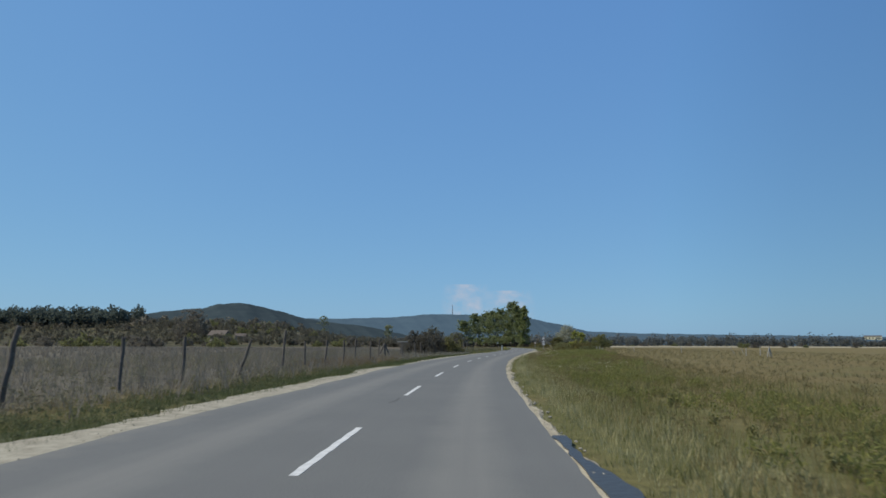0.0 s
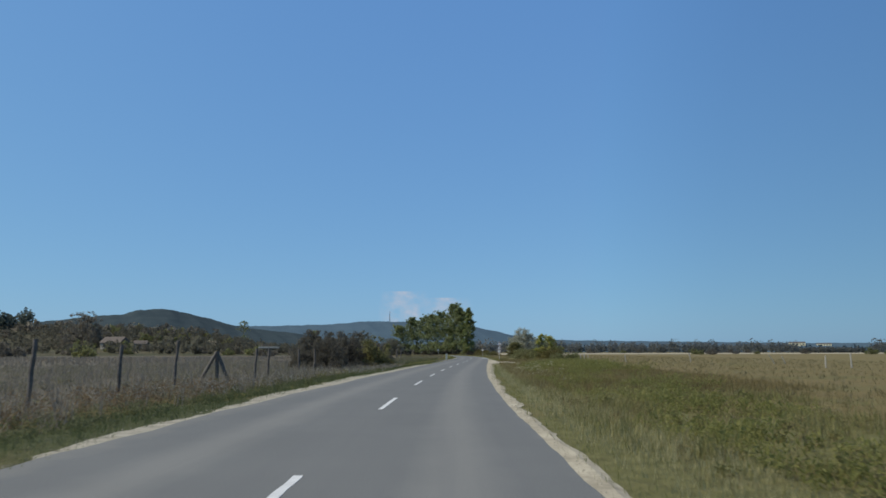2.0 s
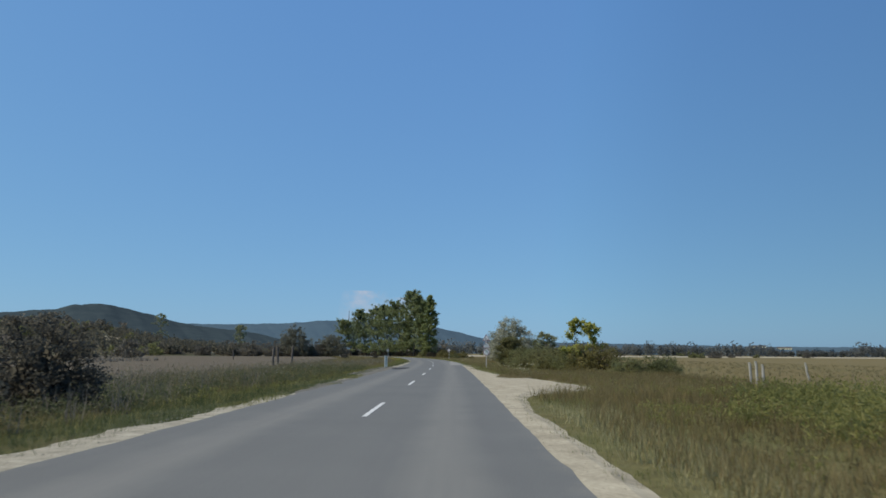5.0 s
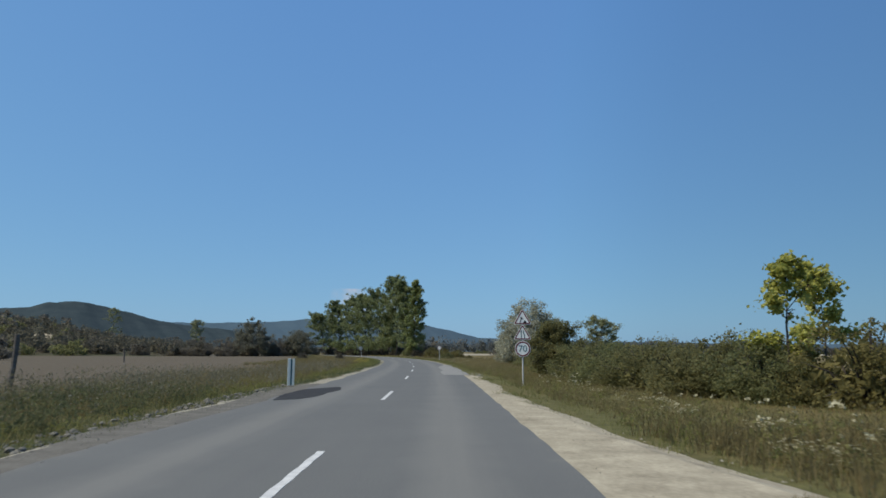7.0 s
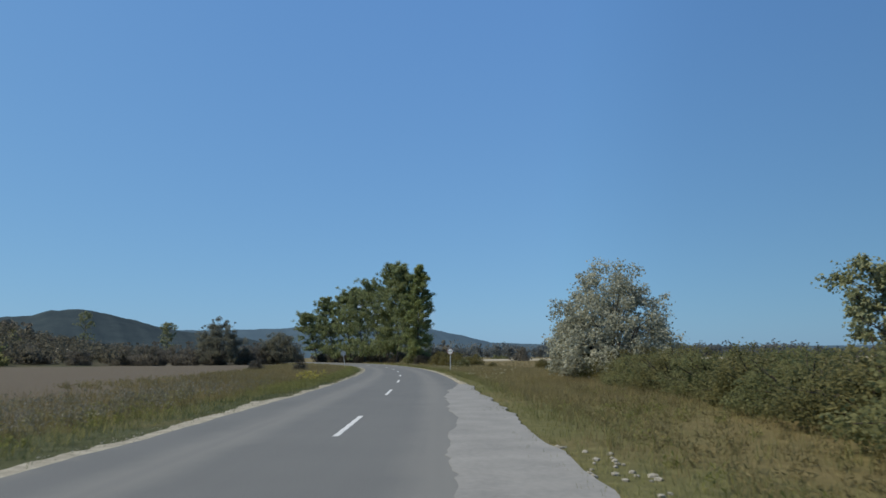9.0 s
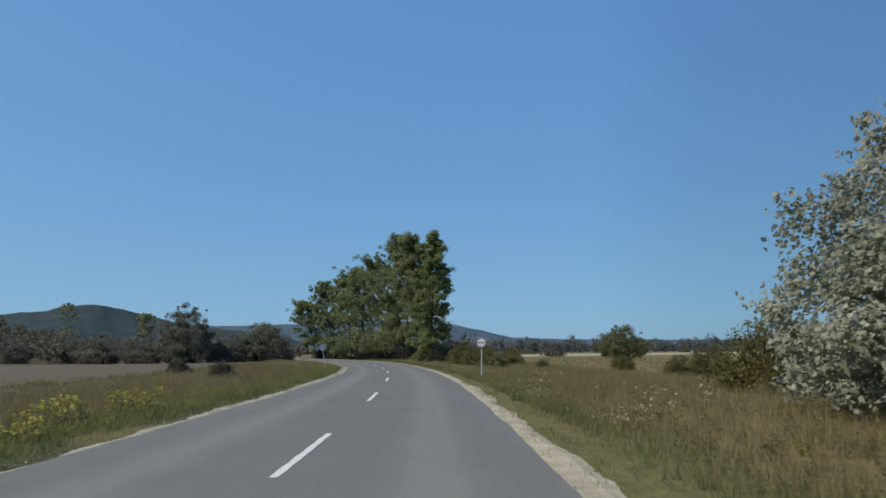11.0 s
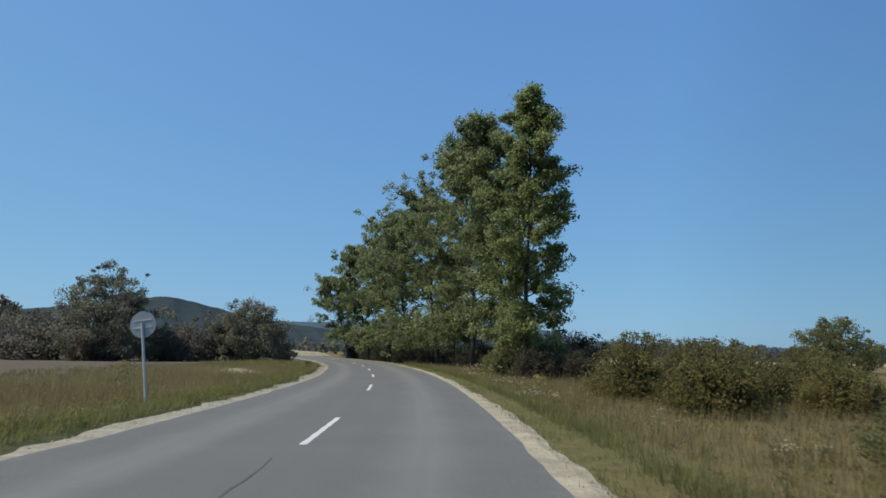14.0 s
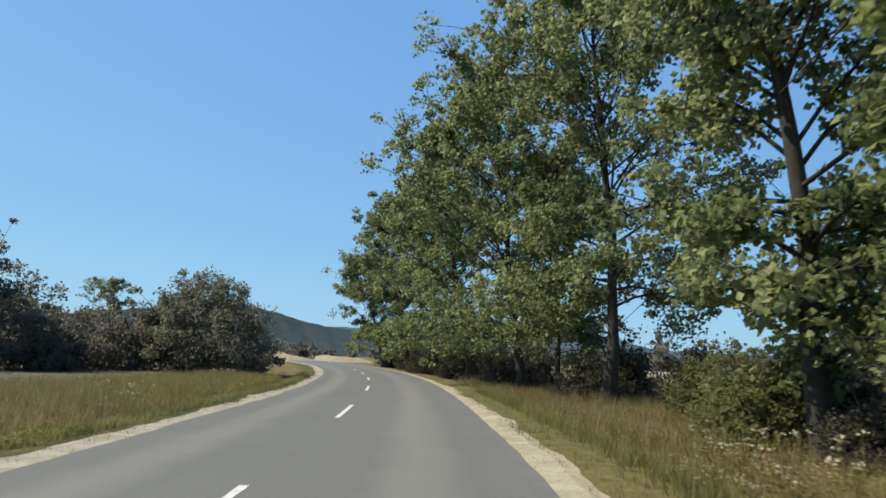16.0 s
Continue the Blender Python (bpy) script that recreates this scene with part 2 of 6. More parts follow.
M_POPLAR = foliage("poplar_leaves", (0.12, 0.143, 0.067), (0.208, 0.246, 0.108), (0.43, 0.45, 0.25), 0.62, 0.4)
# the first poplar's sunlit look is painted as a brighter, yellower leaf tone
M_POPLAR_SUNLIT = foliage("sunlit_yellow_poplar_leaves", (0.126, 0.15, 0.061), (0.218, 0.26, 0.10), (0.44, 0.468, 0.225), 0.62, 0.4)
M_SILVER = foliage("silvery_leaves", (0.22, 0.225, 0.165), (0.33, 0.335, 0.25), (0.47, 0.465, 0.37), 0.45)
M_YELLOWGREEN = foliage("yellowing_leaves", (0.20, 0.21, 0.04), (0.36, 0.36, 0.085), (0.50, 0.49, 0.17), 0.45)
M_SHRUB = foliage("hedge_leaves", (0.118, 0.124, 0.055), (0.20, 0.207, 0.09), (0.30, 0.292, 0.138), 0.64)
M_DARKSHRUB = foliage("thicket_leaves", (0.145, 0.133, 0.11), (0.178, 0.163, 0.132), (0.215, 0.198, 0.156), 0.66)
M_AUTUMN = foliage("turning_leaves", (0.10, 0.092, 0.04), (0.185, 0.165, 0.062), (0.30, 0.255, 0.10), 0.58)
M_PLUM = foliage("wild_plum_leaves", (0.145, 0.146, 0.113), (0.19, 0.19, 0.142), (0.24, 0.237, 0.176), 0.68)
# the poplars' shade is painted into these bush leaves as a darker tone
M_SHADED_BUSH = foliage("shaded_bush_leaves", (0.062, 0.056, 0.044), (0.095, 0.086, 0.064), (0.135, 0.122, 0.088), 0.5)
M_BROWNHEDGE = foliage("olive_brown_leaves", (0.12, 0.118, 0.052), (0.205, 0.196, 0.085), (0.30, 0.272, 0.125), 0.64)
M_GRASS_TAN = foliage("tall_tan_grass_blades", (0.16, 0.128, 0.062), (0.255, 0.212, 0.102), (0.35, 0.30, 0.155), 0.5, 0.7, 0.1)
M_PINE = foliage("pine_needles", (0.05, 0.066, 0.058), (0.085, 0.105, 0.09), (0.12, 0.14, 0.115), 0.6)
M_PALELEAF = foliage("sparse_pale_leaves", (0.16, 0.175, 0.085), (0.25, 0.265, 0.14), (0.34, 0.345, 0.20), 0.4)
# hilltop leaves paled and blued in colour to stand in for haze
M_HILL_LEAF = foliage("haze_tinted_oak_leaves", (0.05, 0.07, 0.082), (0.066, 0.088, 0.098), (0.084, 0.106, 0.112), 0.6, 0.95, 0.01)
M_GRASS_GREEN = foliage("green_grass_blades", (0.10, 0.112, 0.036), (0.185, 0.193, 0.066), (0.31, 0.285, 0.14), 0.52, 0.6, 0.12)
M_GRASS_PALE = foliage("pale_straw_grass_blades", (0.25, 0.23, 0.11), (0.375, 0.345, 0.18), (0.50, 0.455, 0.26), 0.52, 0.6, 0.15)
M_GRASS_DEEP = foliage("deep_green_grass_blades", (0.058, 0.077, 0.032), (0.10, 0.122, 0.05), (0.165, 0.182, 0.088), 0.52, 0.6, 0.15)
M_GRASS_DRY = foliage("dry_grass_blades", (0.13, 0.104, 0.046), (0.215, 0.17, 0.077), (0.31, 0.25, 0.125), 0.52, 0.7, 0.12)
M_WEED = foliage("weed_leaves", (0.14, 0.138, 0.05), (0.225, 0.213, 0.082), (0.32, 0.292, 0.132), 0.54)
M_BLOSSOM = foliage("white_blossom", (0.30, 0.272, 0.155), (0.46, 0.42, 0.27), (0.62, 0.585, 0.42), 0.3)
M_DEADWEED = foliage("dead_weed_stalks", (0.145, 0.13, 0.108), (0.21, 0.19, 0.156), (0.285, 0.26, 0.213), 0.5, 0.8, 0.2)
M_GRASS_FAR = foliage("meadow_grass_blades", (0.155, 0.134, 0.069), (0.195, 0.169, 0.088), (0.235, 0.203, 0.108), 0.5, 0.7, 0.05)
M_HERB_GREY = foliage("grey_olive_weed_leaves", (0.125, 0.117, 0.076), (0.2, 0.187, 0.122), (0.295, 0.276, 0.19), 0.52, 0.7, 0.25)
M_HERB_PALE = foliage("pale_dead_leaves", (0.16, 0.145, 0.11), (0.27, 0.25, 0.20), (0.40, 0.375, 0.31), 0.3, 0.8, 0.3)
M_HERB_GREEN = foliage("dark_herb_leaves", (0.14, 0.146, 0.043), (0.24, 0.24, 0.076), (0.35, 0.325, 0.134), 0.58, 0.6, 0.25)
M_HERB_TAN = foliage("withered_herb_leaves", (0.14, 0.116, 0.054), (0.23, 0.195, 0.092), (0.32, 0.275, 0.14), 0.5, 0.7, 0.25)
# haze over the far belt is mixed into this pale grey leaf colour
M_FARWOOD = foliage("haze_greyed_leaves", (0.15, 0.16, 0.155), (0.18, 0.19, 0.178), (0.215, 0.222, 0.20), 0.7, 0.9, 0.03)
M_THICKET = foliage("dark_thicket_leaves", (0.096, 0.09, 0.073), (0.125, 0.116, 0.092), (0.165, 0.151, 0.116), 0.63)
M_SCRUB = foliage("slope_scrub_leaves", (0.105, 0.10, 0.076), (0.124, 0.117, 0.088), (0.148, 0.138, 0.103), 0.66, 0.9, 0.06)
M_HERB_DEEP = foliage("deep_green_weed_leaves", (0.08, 0.09, 0.046), (0.14, 0.15, 0.072), (0.21, 0.21, 0.11), 0.54, 0.6, 0.25)
M_HERB_RUST = foliage("rust_weed_leaves", (0.12, 0.085, 0.05), (0.20, 0.14, 0.08), (0.28, 0.21, 0.125), 0.5, 0.7, 0.25)
M_BLOSSOM_Y = foliage("yellow_blossom", (0.33, 0.29, 0.06), (0.44, 0.385, 0.085), (0.52, 0.46, 0.14), 0.3)

# ---------------------------------------------------------------- mesh helpers


def fast_mesh(name, verts, faces):
    """A mesh from an array of corners and an array of faces that all have the same number of corners."""
    verts, faces = np.asarray(verts, np.float32), np.asarray(faces, np.int32)
    me = bpy.data.meshes.new(name)
    me.vertices.add(len(verts))
    me.vertices.foreach_set("co", verts.ravel())
    k = faces.shape[1]
    me.loops.add(faces.size)
    me.loops.foreach_set("vertex_index", faces.ravel())
    me.polygons.add(len(faces))
    me.polygons.foreach_set("loop_start", np.arange(0, faces.size, k, dtype=np.int32))
    me.update(calc_edges=True)
    return me


def from_bm(name, bm):
    me = bpy.data.meshes.new(name)
    bm.normal_update()
    bm.to_mesh(me)
    bm.free()
    return me


def part(name, shape, mat, parent=None, label="", smooth=False):
    """One mesh object, under a thing or a part if one is given."""
    me = from_bm(name, shape) if isinstance(shape, bmesh.types.BMesh) else shape
    me.materials.clear()
    me.materials.append(mat)
    me.polygons.foreach_set("use_smooth", np.full(len(me.polygons), smooth))
    ob = new(name, me)
    if parent is not None:
        ob.parent = parent
    return tagged(ob, label)


def thing(name, at, label, category, group="", kind="", turn=0.0):
    e = new(name)
    e.empty_display_size = 0.2
    e.matrix_world = pose(*at, 0, 0, turn)
    return tagged(e, label, category, group, kind)


def box(bm, x0, x1, y0, y1, z0, z1, bevel=0.0):
    r = bmesh.ops.create_cube(bm, size=1.0)
    vs = r["verts"]
    for v in vs:
        v.co = Vector(((x0, x1)[v.co.x > 0], (y0, y1)[v.co.y > 0], (z0, z1)[v.co.z > 0]))
    if bevel:
        es = list({e for v in vs for e in v.link_edges})
        bmesh.ops.bevel(bm, geom=es, offset=bevel, segments=2, affect="EDGES", profile=0.6)
    return bm


def tube(points, radii, sides=7):
    """Corners and quads of a tapered tube along points."""
    pts = np.asarray(points, float)
    n = len(pts)
    d = np.gradient(pts, axis=0)
    d /= np.linalg.norm(d, axis=1)[:, None] + 1e-9
    ref = np.array([1.0, 0, 0]) if abs(d[0][0]) < 0.8 else np.array([0, 1.0, 0])
    a = np.cross(d, ref)
    a /= np.linalg.norm(a, axis=1)[:, None] + 1e-9
    b = np.cross(d, a)
    th = np.linspace(0, 2 * np.pi, sides, endpoint=False)
    ring = np.cos(th)[None, :, None] * a[:, None] + np.sin(th)[None, :, None] * b[:, None]
    v = (pts[:, None] + ring * np.asarray(radii, float)[:, None, None]).reshape(-1, 3)
    i, j = np.meshgrid(np.arange(n - 1), np.arange(sides), indexing="ij")
    k = (j + 1) % sides
    f = np.stack([i * sides + j, i * sides + k, (i + 1) * sides + k, (i + 1) * sides + j], -1).reshape(-1, 4)
    return v, f


def joined(parts):
    vs, fs, o = [], [], 0
    for v, f in parts:
        vs.append(v)
        fs.append(np.asarray(f) + o)
        o += len(v)
    return np.vstack(vs), np.vstack(fs)


def ball(rng, n):
    """Points spread through a ball of radius 1."""
    d = rng.normal(size=(n, 3))
    d /= np.linalg.norm(d, axis=1)[:, None] + 1e-9
    return d * rng.random((n, 1)) ** 0.45


def leaves(rng, centres, size, droop=0.35, aspect=0.75):
    """One small pointed, folded leaf (two triangles) at each centre."""
    n = len(centres)
    ax = rng.normal(size=(n, 3))
    ax[:, 2] -= droop
    ax /= np.linalg.norm(ax, axis=1)[:, None]
    up = rng.normal(size=(n, 3)) + (0, 0, 0.7)
    side = np.cross(ax, up)
    side /= np.linalg.norm(side, axis=1)[:, None] + 1e-9
    nor = np.cross(side, ax)
    s = (size * rng.uniform(0.6, 1.35, n))[:, None]
    base, tip = centres - ax * s * 0.5, centres + ax * s * 0.5
    l = centres + side * s * 0.5 * aspect + nor * s * 0.12
    r = centres - side * s * 0.5 * aspect + nor * s * 0.12
    v = np.stack([base, l, tip, r], 1).reshape(-1, 3)
    return v, np.arange(4 * n).reshape(n, 4)


def tufts(rng, centres, radii, per, size, loose=0.8, aspect=0.8, droop=0.25):
    """Leaves that clothe the outside of each clump, facing outwards as leaves do towards the light."""
    k = np.repeat(np.arange(len(centres)), per)
    n = len(k)
    d = rng.normal(size=(n, 3))
    d /= np.linalg.norm(d, axis=1)[:, None]
    lump = rng.normal(size=(len(centres), 3)) * 0.35
    c = centres[k] + (d + lump[k] * rng.random((n, 1))) * (np.asarray(radii)[k] * rng.uniform(0.35, 1.1, n))[:, None] * (1, 1, 0.8)
    nor = d + rng.normal(size=(n, 3)) * loose + (0, 0, 0.3)
    nor /= np.linalg.norm(nor, axis=1)[:, None]
    ax = rng.normal(size=(n, 3)) - (0, 0, droop)
    ax -= nor * np.sum(ax * nor, 1)[:, None]
    ax /= np.linalg.norm(ax, axis=1)[:, None] + 1e-9
    side = np.cross(nor, ax)
    s = (size * rng.uniform(0.6, 1.35, n))[:, None]
    v = np.stack([c - ax * s * 0.5, c + side * s * 0.5 * aspect - nor * s * 0.1, c + ax * s * 0.5, c - side * s * 0.5 * aspect - nor * s * 0.1], 1)
    ok = v[:, :, 2].min(1) > 0.02
    v = v[ok].reshape(-1, 3)
    return v, np.arange(len(v)).reshape(-1, 4)


# ---------------------------------------------------------------- the line of the road
LINE_Y = np.array([-60, -25, 5, 25, 45, 65, 85, 105, 125, 145, 165, 185, 205, 225, 245, 265, 285, 300, 318, 338, 358, 380, 420, 480, 560.0])
LINE_X = np.array([-3.2, -2.6, -1.61, -0.53, 1.12, 3.43, 6.28, 9.47, 12.80, 16.07, 19.15, 21.89, 24.13, 25.68, 26.32, 25.82, 24.01, 22.0, 18.6, 13.6, 7.6, -0.4, -18.0, -48.0, -92.0])


def spline_second(x, y):
    n = len(x)
    a, r = np.zeros((n, n)), np.zeros(n)
    a[0, 0] = a[-1, -1] = 1
    for i in range(1, n - 1):
        h0, h1 = x[i] - x[i - 1], x[i + 1] - x[i]
        a[i, i - 1], a[i, i], a[i, i + 1] = h0, 2 * (h0 + h1), h1
        r[i] = 6 * ((y[i + 1] - y[i]) / h1 - (y[i] - y[i - 1]) / h0)
    return np.linalg.solve(a, r)


LINE_M = spline_second(LINE_Y, LINE_X)


def middle(y):
    """x of the centre line at y."""
    y = np.clip(np.asarray(y, float), LINE_Y[0], LINE_Y[-1])
    i = np.clip(np.searchsorted(LINE_Y, y) - 1, 0, len(LINE_Y) - 2)
    h = LINE_Y[i + 1] - LINE_Y[i]
    a, b = (LINE_Y[i + 1] - y) / h, (y - LINE_Y[i]) / h
    return a * LINE_X[i] + b * LINE_X[i + 1] + ((a**3 - a) * LINE_M[i] + (b**3 - b) * LINE_M[i + 1]) * h * h / 6


def across(y, off):
    """The point off metres to the right of the centre line, square to it."""
    y, off = np.broadcast_arrays(np.asarray(y, float), np.asarray(off, float))
    s = (middle(y + 0.5) - middle(y - 0.5))
    k = np.sqrt(1 + s * s)
    return middle(y) + off / k, y - off * s / k


def wave(y, seed, *waves):
    """An uneven edge: a sum of a few sines."""
    out = np.zeros_like(np.asarray(y, float))
    for i, (length, size) in enumerate(waves):
        out += size * np.sin(np.asarray(y) * 2 * np.pi / length + seed * 1.7 + i * 2.1)
    return out


def ragged(y, seed, coarse, fine):
    """An uneven edge that never repeats: a coarse wander and a fine fray."""
    r = np.random.default_rng(seed)
    y = np.asarray(y, float)
    k1, k2, k3 = np.arange(-60, 620, 3.1), np.arange(-60, 620, 0.9), np.arange(-60, 620, 0.3)
    return coarse * np.interp(y, k1, r.normal(0, 1, len(k1))) + fine * np.interp(y, k2, r.normal(0, 1, len(k2))) + 0.5 * fine * np.interp(y, k3, r.normal(0, 1, len(k3)))


def bank(y, off):
    """Rise of the ground through the bend's cross slope, dying away beyond the verges."""
    o = np.asarray(off, float)
    return np.interp(y, BANK_Y, BANK_K) * np.clip(o, -5.0, 5.0) * np.interp(np.abs(o), [0, 5, 13], [1, 1, 0])


def ground_z(off):
    o = np.abs(off)
    return np.interp(o, [0, 3.0, 3.3, 4.4, 6.5, 9.0, 14.0, 60, 5000], [-0.09, -0.09, -0.045, -0.06, -0.20, -0.16, -0.10, -0.10, -0.10])


def ribbon(name, ys, lefts, rights, z, mat, cols=2, thick=0.06, crown=0.0):
    """A strip laid along the road between two offsets, with a downward rim."""
    ys = np.asarray(ys, float)
    f = np.linspace(0, 1, cols)
    off = np.asarray(lefts)[:, None] * (1 - f) + np.asarray(rights)[:, None] * f
    x, y = across(ys[:, None] + 0 * off, off)
    zz = z - crown * (np.abs(off) / 3.0) ** 2
    zz = np.broadcast_to(zz, off.shape) + bank(ys[:, None], off)
    co = np.stack([x, y, zz], -1)
    low = co.copy()
    low[..., 2] -= thick
    co = np.concatenate([low[:, :1], co, low[:, -1:]], 1)
    n, c = co.shape[:2]
    i, j = np.meshgrid(np.arange(n - 1), np.arange(c - 1), indexing="ij")
    fc = np.stack([i * c + j, i * c + j + 1, (i + 1) * c + j + 1, (i + 1) * c + j], -1).reshape(-1, 4)
    me = fast_mesh(name, co.reshape(-1, 3), fc)
    offs = np.concatenate([off[:, :1], off, off[:, -1:]], 1).ravel()
    vv = np.repeat(ys, c)
    uv = me.uv_layers.new(name="along")
    uv.data.foreach_set("uv", np.stack([offs, vv], -1)[fc.ravel()].astype(np.float32).ravel())
    return part(name, me, mat)


# ---------------------------------------------------------------- ground, road, shoulders
gy = np.concatenate([np.array([-900, -500, -250, -120, -70]), np.arange(-40, 430, 2.0), np.array([440, 470, 520, 600, 750, 1000, 1400, 2000, 3000, 4600])])
go = np.concatenate([[-4500, -2000, -900, -450, -220, -120, -70, -45, -30, -22, -17, -14, -11.5], np.arange(-9.5, -3.0, 0.6), [-2.6, 0, 2.6], np.arange(3.2, 9.6, 0.6), [11.5, 14, 17, 22, 30, 45, 70, 120, 220, 450, 900, 2000, 4500]])
GX = middle(gy)[:, None] + go[None]
GY = np.repeat(gy[:, None], len(go), 1)
lump = wave(GY, 1.0, (7.3, 0.03), (2.9, 0.015)) * np.clip((np.abs(go) - 4) / 3, 0, 1)[None]
GZ = ground_z(go)[None] + lump * wave(GX, 2.0, (6.1, 0.8), (17.0, 0.7)) + bank(gy[:, None], go[None])
n, c = GX.shape
i, j = np.meshgrid(np.arange(n - 1), np.arange(c - 1), indexing="ij")
gf = np.stack([i * c + j, i * c + j + 1, (i + 1) * c + j + 1, (i + 1) * c + j], -1).reshape(-1, 4)
gm = fast_mesh("ground", np.stack([GX, GY, GZ], -1).reshape(-1, 3), gf)
guv = gm.uv_layers.new(name="along")
guv.data.foreach_set("uv", np.stack([np.broadcast_to(go, GX.shape), GY], -1).reshape(-1, 2)[gf.ravel()].astype(np.float32).ravel())
tagged(part("ground", gm, M_GROUND, smooth=True), "dry olive grassland with a ploughed brown field", "ground", kind="structure")

ry = np.arange(-40, 470, 0.5)
left_edge = np.interp(ry, [-40, 15, 28, 36, 58, 64, 72, 82, 100, 200, 212, 240, 470], [-3.4, -3.42, -3.3, -3.55, -3.5, -3.28, -3.3, -3.14, -3.12, -3.22, -3.2, -3.08, -3.08])
right_edge = np.interp(ry, [-40, 30, 42, 62, 88, 110, 150, 200, 250, 470], [2.98, 2.98, 3.06, 3.15, 3.24, 3.18, 3.10, 3.12, 3.18, 3.14])
road = ribbon("road", ry, left_edge + ragged(ry, 3, 0.04, 0.025), right_edge + ragged(ry, 5, 0.012, 0.014), 0.0, M_ASPHALT, cols=15, thick=0.09, crown=0.0)
tagged(road, "worn grey asphalt country road with dusty edges", "road", kind="structure")

sy = np.arange(-40, 470, 0.25)
lw = np.interp(sy, [-40, 10, 17, 30, 36, 40, 42.5, 45, 47, 55, 66, 84, 110, 122, 130, 138, 156, 160, 200, 240, 262, 300, 470], [1.1, 1.15, 1.2, 1.0, 1.35, 1.3, 0.55, 0.6, 0.95, 0.88, 0.98, 0.82, 0.7, 0.5, 0.7, 1.0, 1.05, 0.75, 0.42, 0.42, 0.46, 0.6, 0.6])
rw = np.interp(sy, [-40, 0, 25, 60, 71, 81, 95, 113, 116, 119, 123, 128, 135, 139, 142, 146, 152, 160, 167, 169, 172, 192, 200, 240, 300, 470], [0.2, 0.18, 0.16, 0.42, 0.55, 0.66, 0.75, 0.8, 1.1, 2.2, 5.2, 4.8, 2.95, 2.0, 1.55, 1.25, 0.9, 0.9, 0.95, 0.5, 0.15, 0.2, 0.5, 0.65, 0.6, 0.6])
rw = np.where(sy < 130, np.convolve(np.pad(rw, 14, mode="edge"), np.hanning(29) / np.hanning(29).sum(), mode="valid"), rw)
ls = ribbon("shoulder_left", sy, -3.10 - lw + ragged(sy, 8, 0.12, 0.09), np.full(len(sy), -3.02), -0.012, M_GRAVEL, cols=4, thick=0.08)
tagged(ls, "strip of pale limestone gravel beside the asphalt", "shoulder", kind="structure")
ro = 3.08 + rw + ragged(sy, 11, 0.06, 0.045)
rz = np.full((len(sy), 9), -0.012)
# the outer rim of the sand runs down to the ground beside it
rz[:, -1] = np.minimum(-0.03, ground_z(ro) + 0.0)
rz[:, -2] = -0.012 * 0.4 + rz[:, -1] * 0.6
rs = ribbon("shoulder_right", sy, np.full(len(sy), 2.9), ro, rz, M_SAND, cols=9, thick=0.08)
tagged(rs, "pale sandy shoulder widening into a lay-by", "shoulder", kind="structure")

ey = np.arange(114, 158, 0.2)
dirt = ribbon("verge_dirt", ey, -3.35 - np.interp(ey, [114, 118, 134, 140, 155, 158], [-0.3, 0.2, 0.3, 0.7, 0.95, 0.3]) + ragged(ey, 31, 0.10, 0.08), -2.98 + ragged(ey, 32, 0.08, 0.05), -0.004, M_DIRT, cols=4, thick=0.06)
tagged(dirt, "grey trampled dirt beside the broken asphalt edge", "shoulder", kind="structure")

iy = np.arange(131.2, 136.2, 0.15)
island = ribbon("turf_island", iy, np.interp(iy, [131.2, 132, 134, 136.2], [5.2, 4.3, 4.4, 4.9]) + ragged(iy, 41, 0.10, 0.12), np.interp(iy, [131.2, 132, 134, 136.2], [5.6, 6.3, 5.9, 5.0]) + ragged(iy, 42, 0.10, 0.10), -0.006, M_SOD, cols=4, thick=0.05)
tagged(island, "worn brown turf island in the sandy lay-by", "ground", kind="structure")

# repaired places in the carriageway
py = np.arange(168.3, 197, 0.25)
pale = ribbon("asphalt_patch", py, 1.98 + ragged(py, 2, 0.09, 0.06) + np.interp(py, [168, 186, 197], [0, 0.1, 1.0]), 3.5 + ragged(py, 6, 0.08, 0.05), 0.005, M_PATCH_PALE, cols=3, thick=0.03)
tagged(pale, "pale dusty repaired patch along the asphalt edge", "road patch", kind="structure")
dy = np.arange(148.2, 155.15, 0.12)
dark = ribbon("asphalt_patch", dy, np.interp(dy, [148.2, 149, 151, 153.4, 155.1], [-2.98, -3.15, -3.25, -3.15, -2.2]) + ragged(dy, 21, 0.03, 0.04), np.interp(dy, [148.2, 148.6, 149.8, 151.6, 153.2, 155.1], [-2.85, -2.3, -2.06, -1.98, -1.84, -2.1]) + ragged(dy, 22, 0.03, 0.03), 0.006, M_PATCH_DARK, cols=3, thick=0.05)
tagged(dark, "fresh black asphalt patch on the road edge", "road patch", kind="structure")

# water lying in the gutter
wy = np.arange(0.5, 10.5, 0.15)
puddle = ribbon("puddle", wy, 3.02 + ragged(wy, 4, 0.03, 0.03), 3.06 + np.interp(wy, [0.5, 4, 8, 10.5], [0.5, 0.42, 0.2, 0.0]) + ragged(wy, 9, 0.08, 0.06), 0.004, M_WATER, cols=2, thick=0.02)
tagged(puddle, "shallow puddle reflecting the sky at the road edge", "puddle", kind="structure")

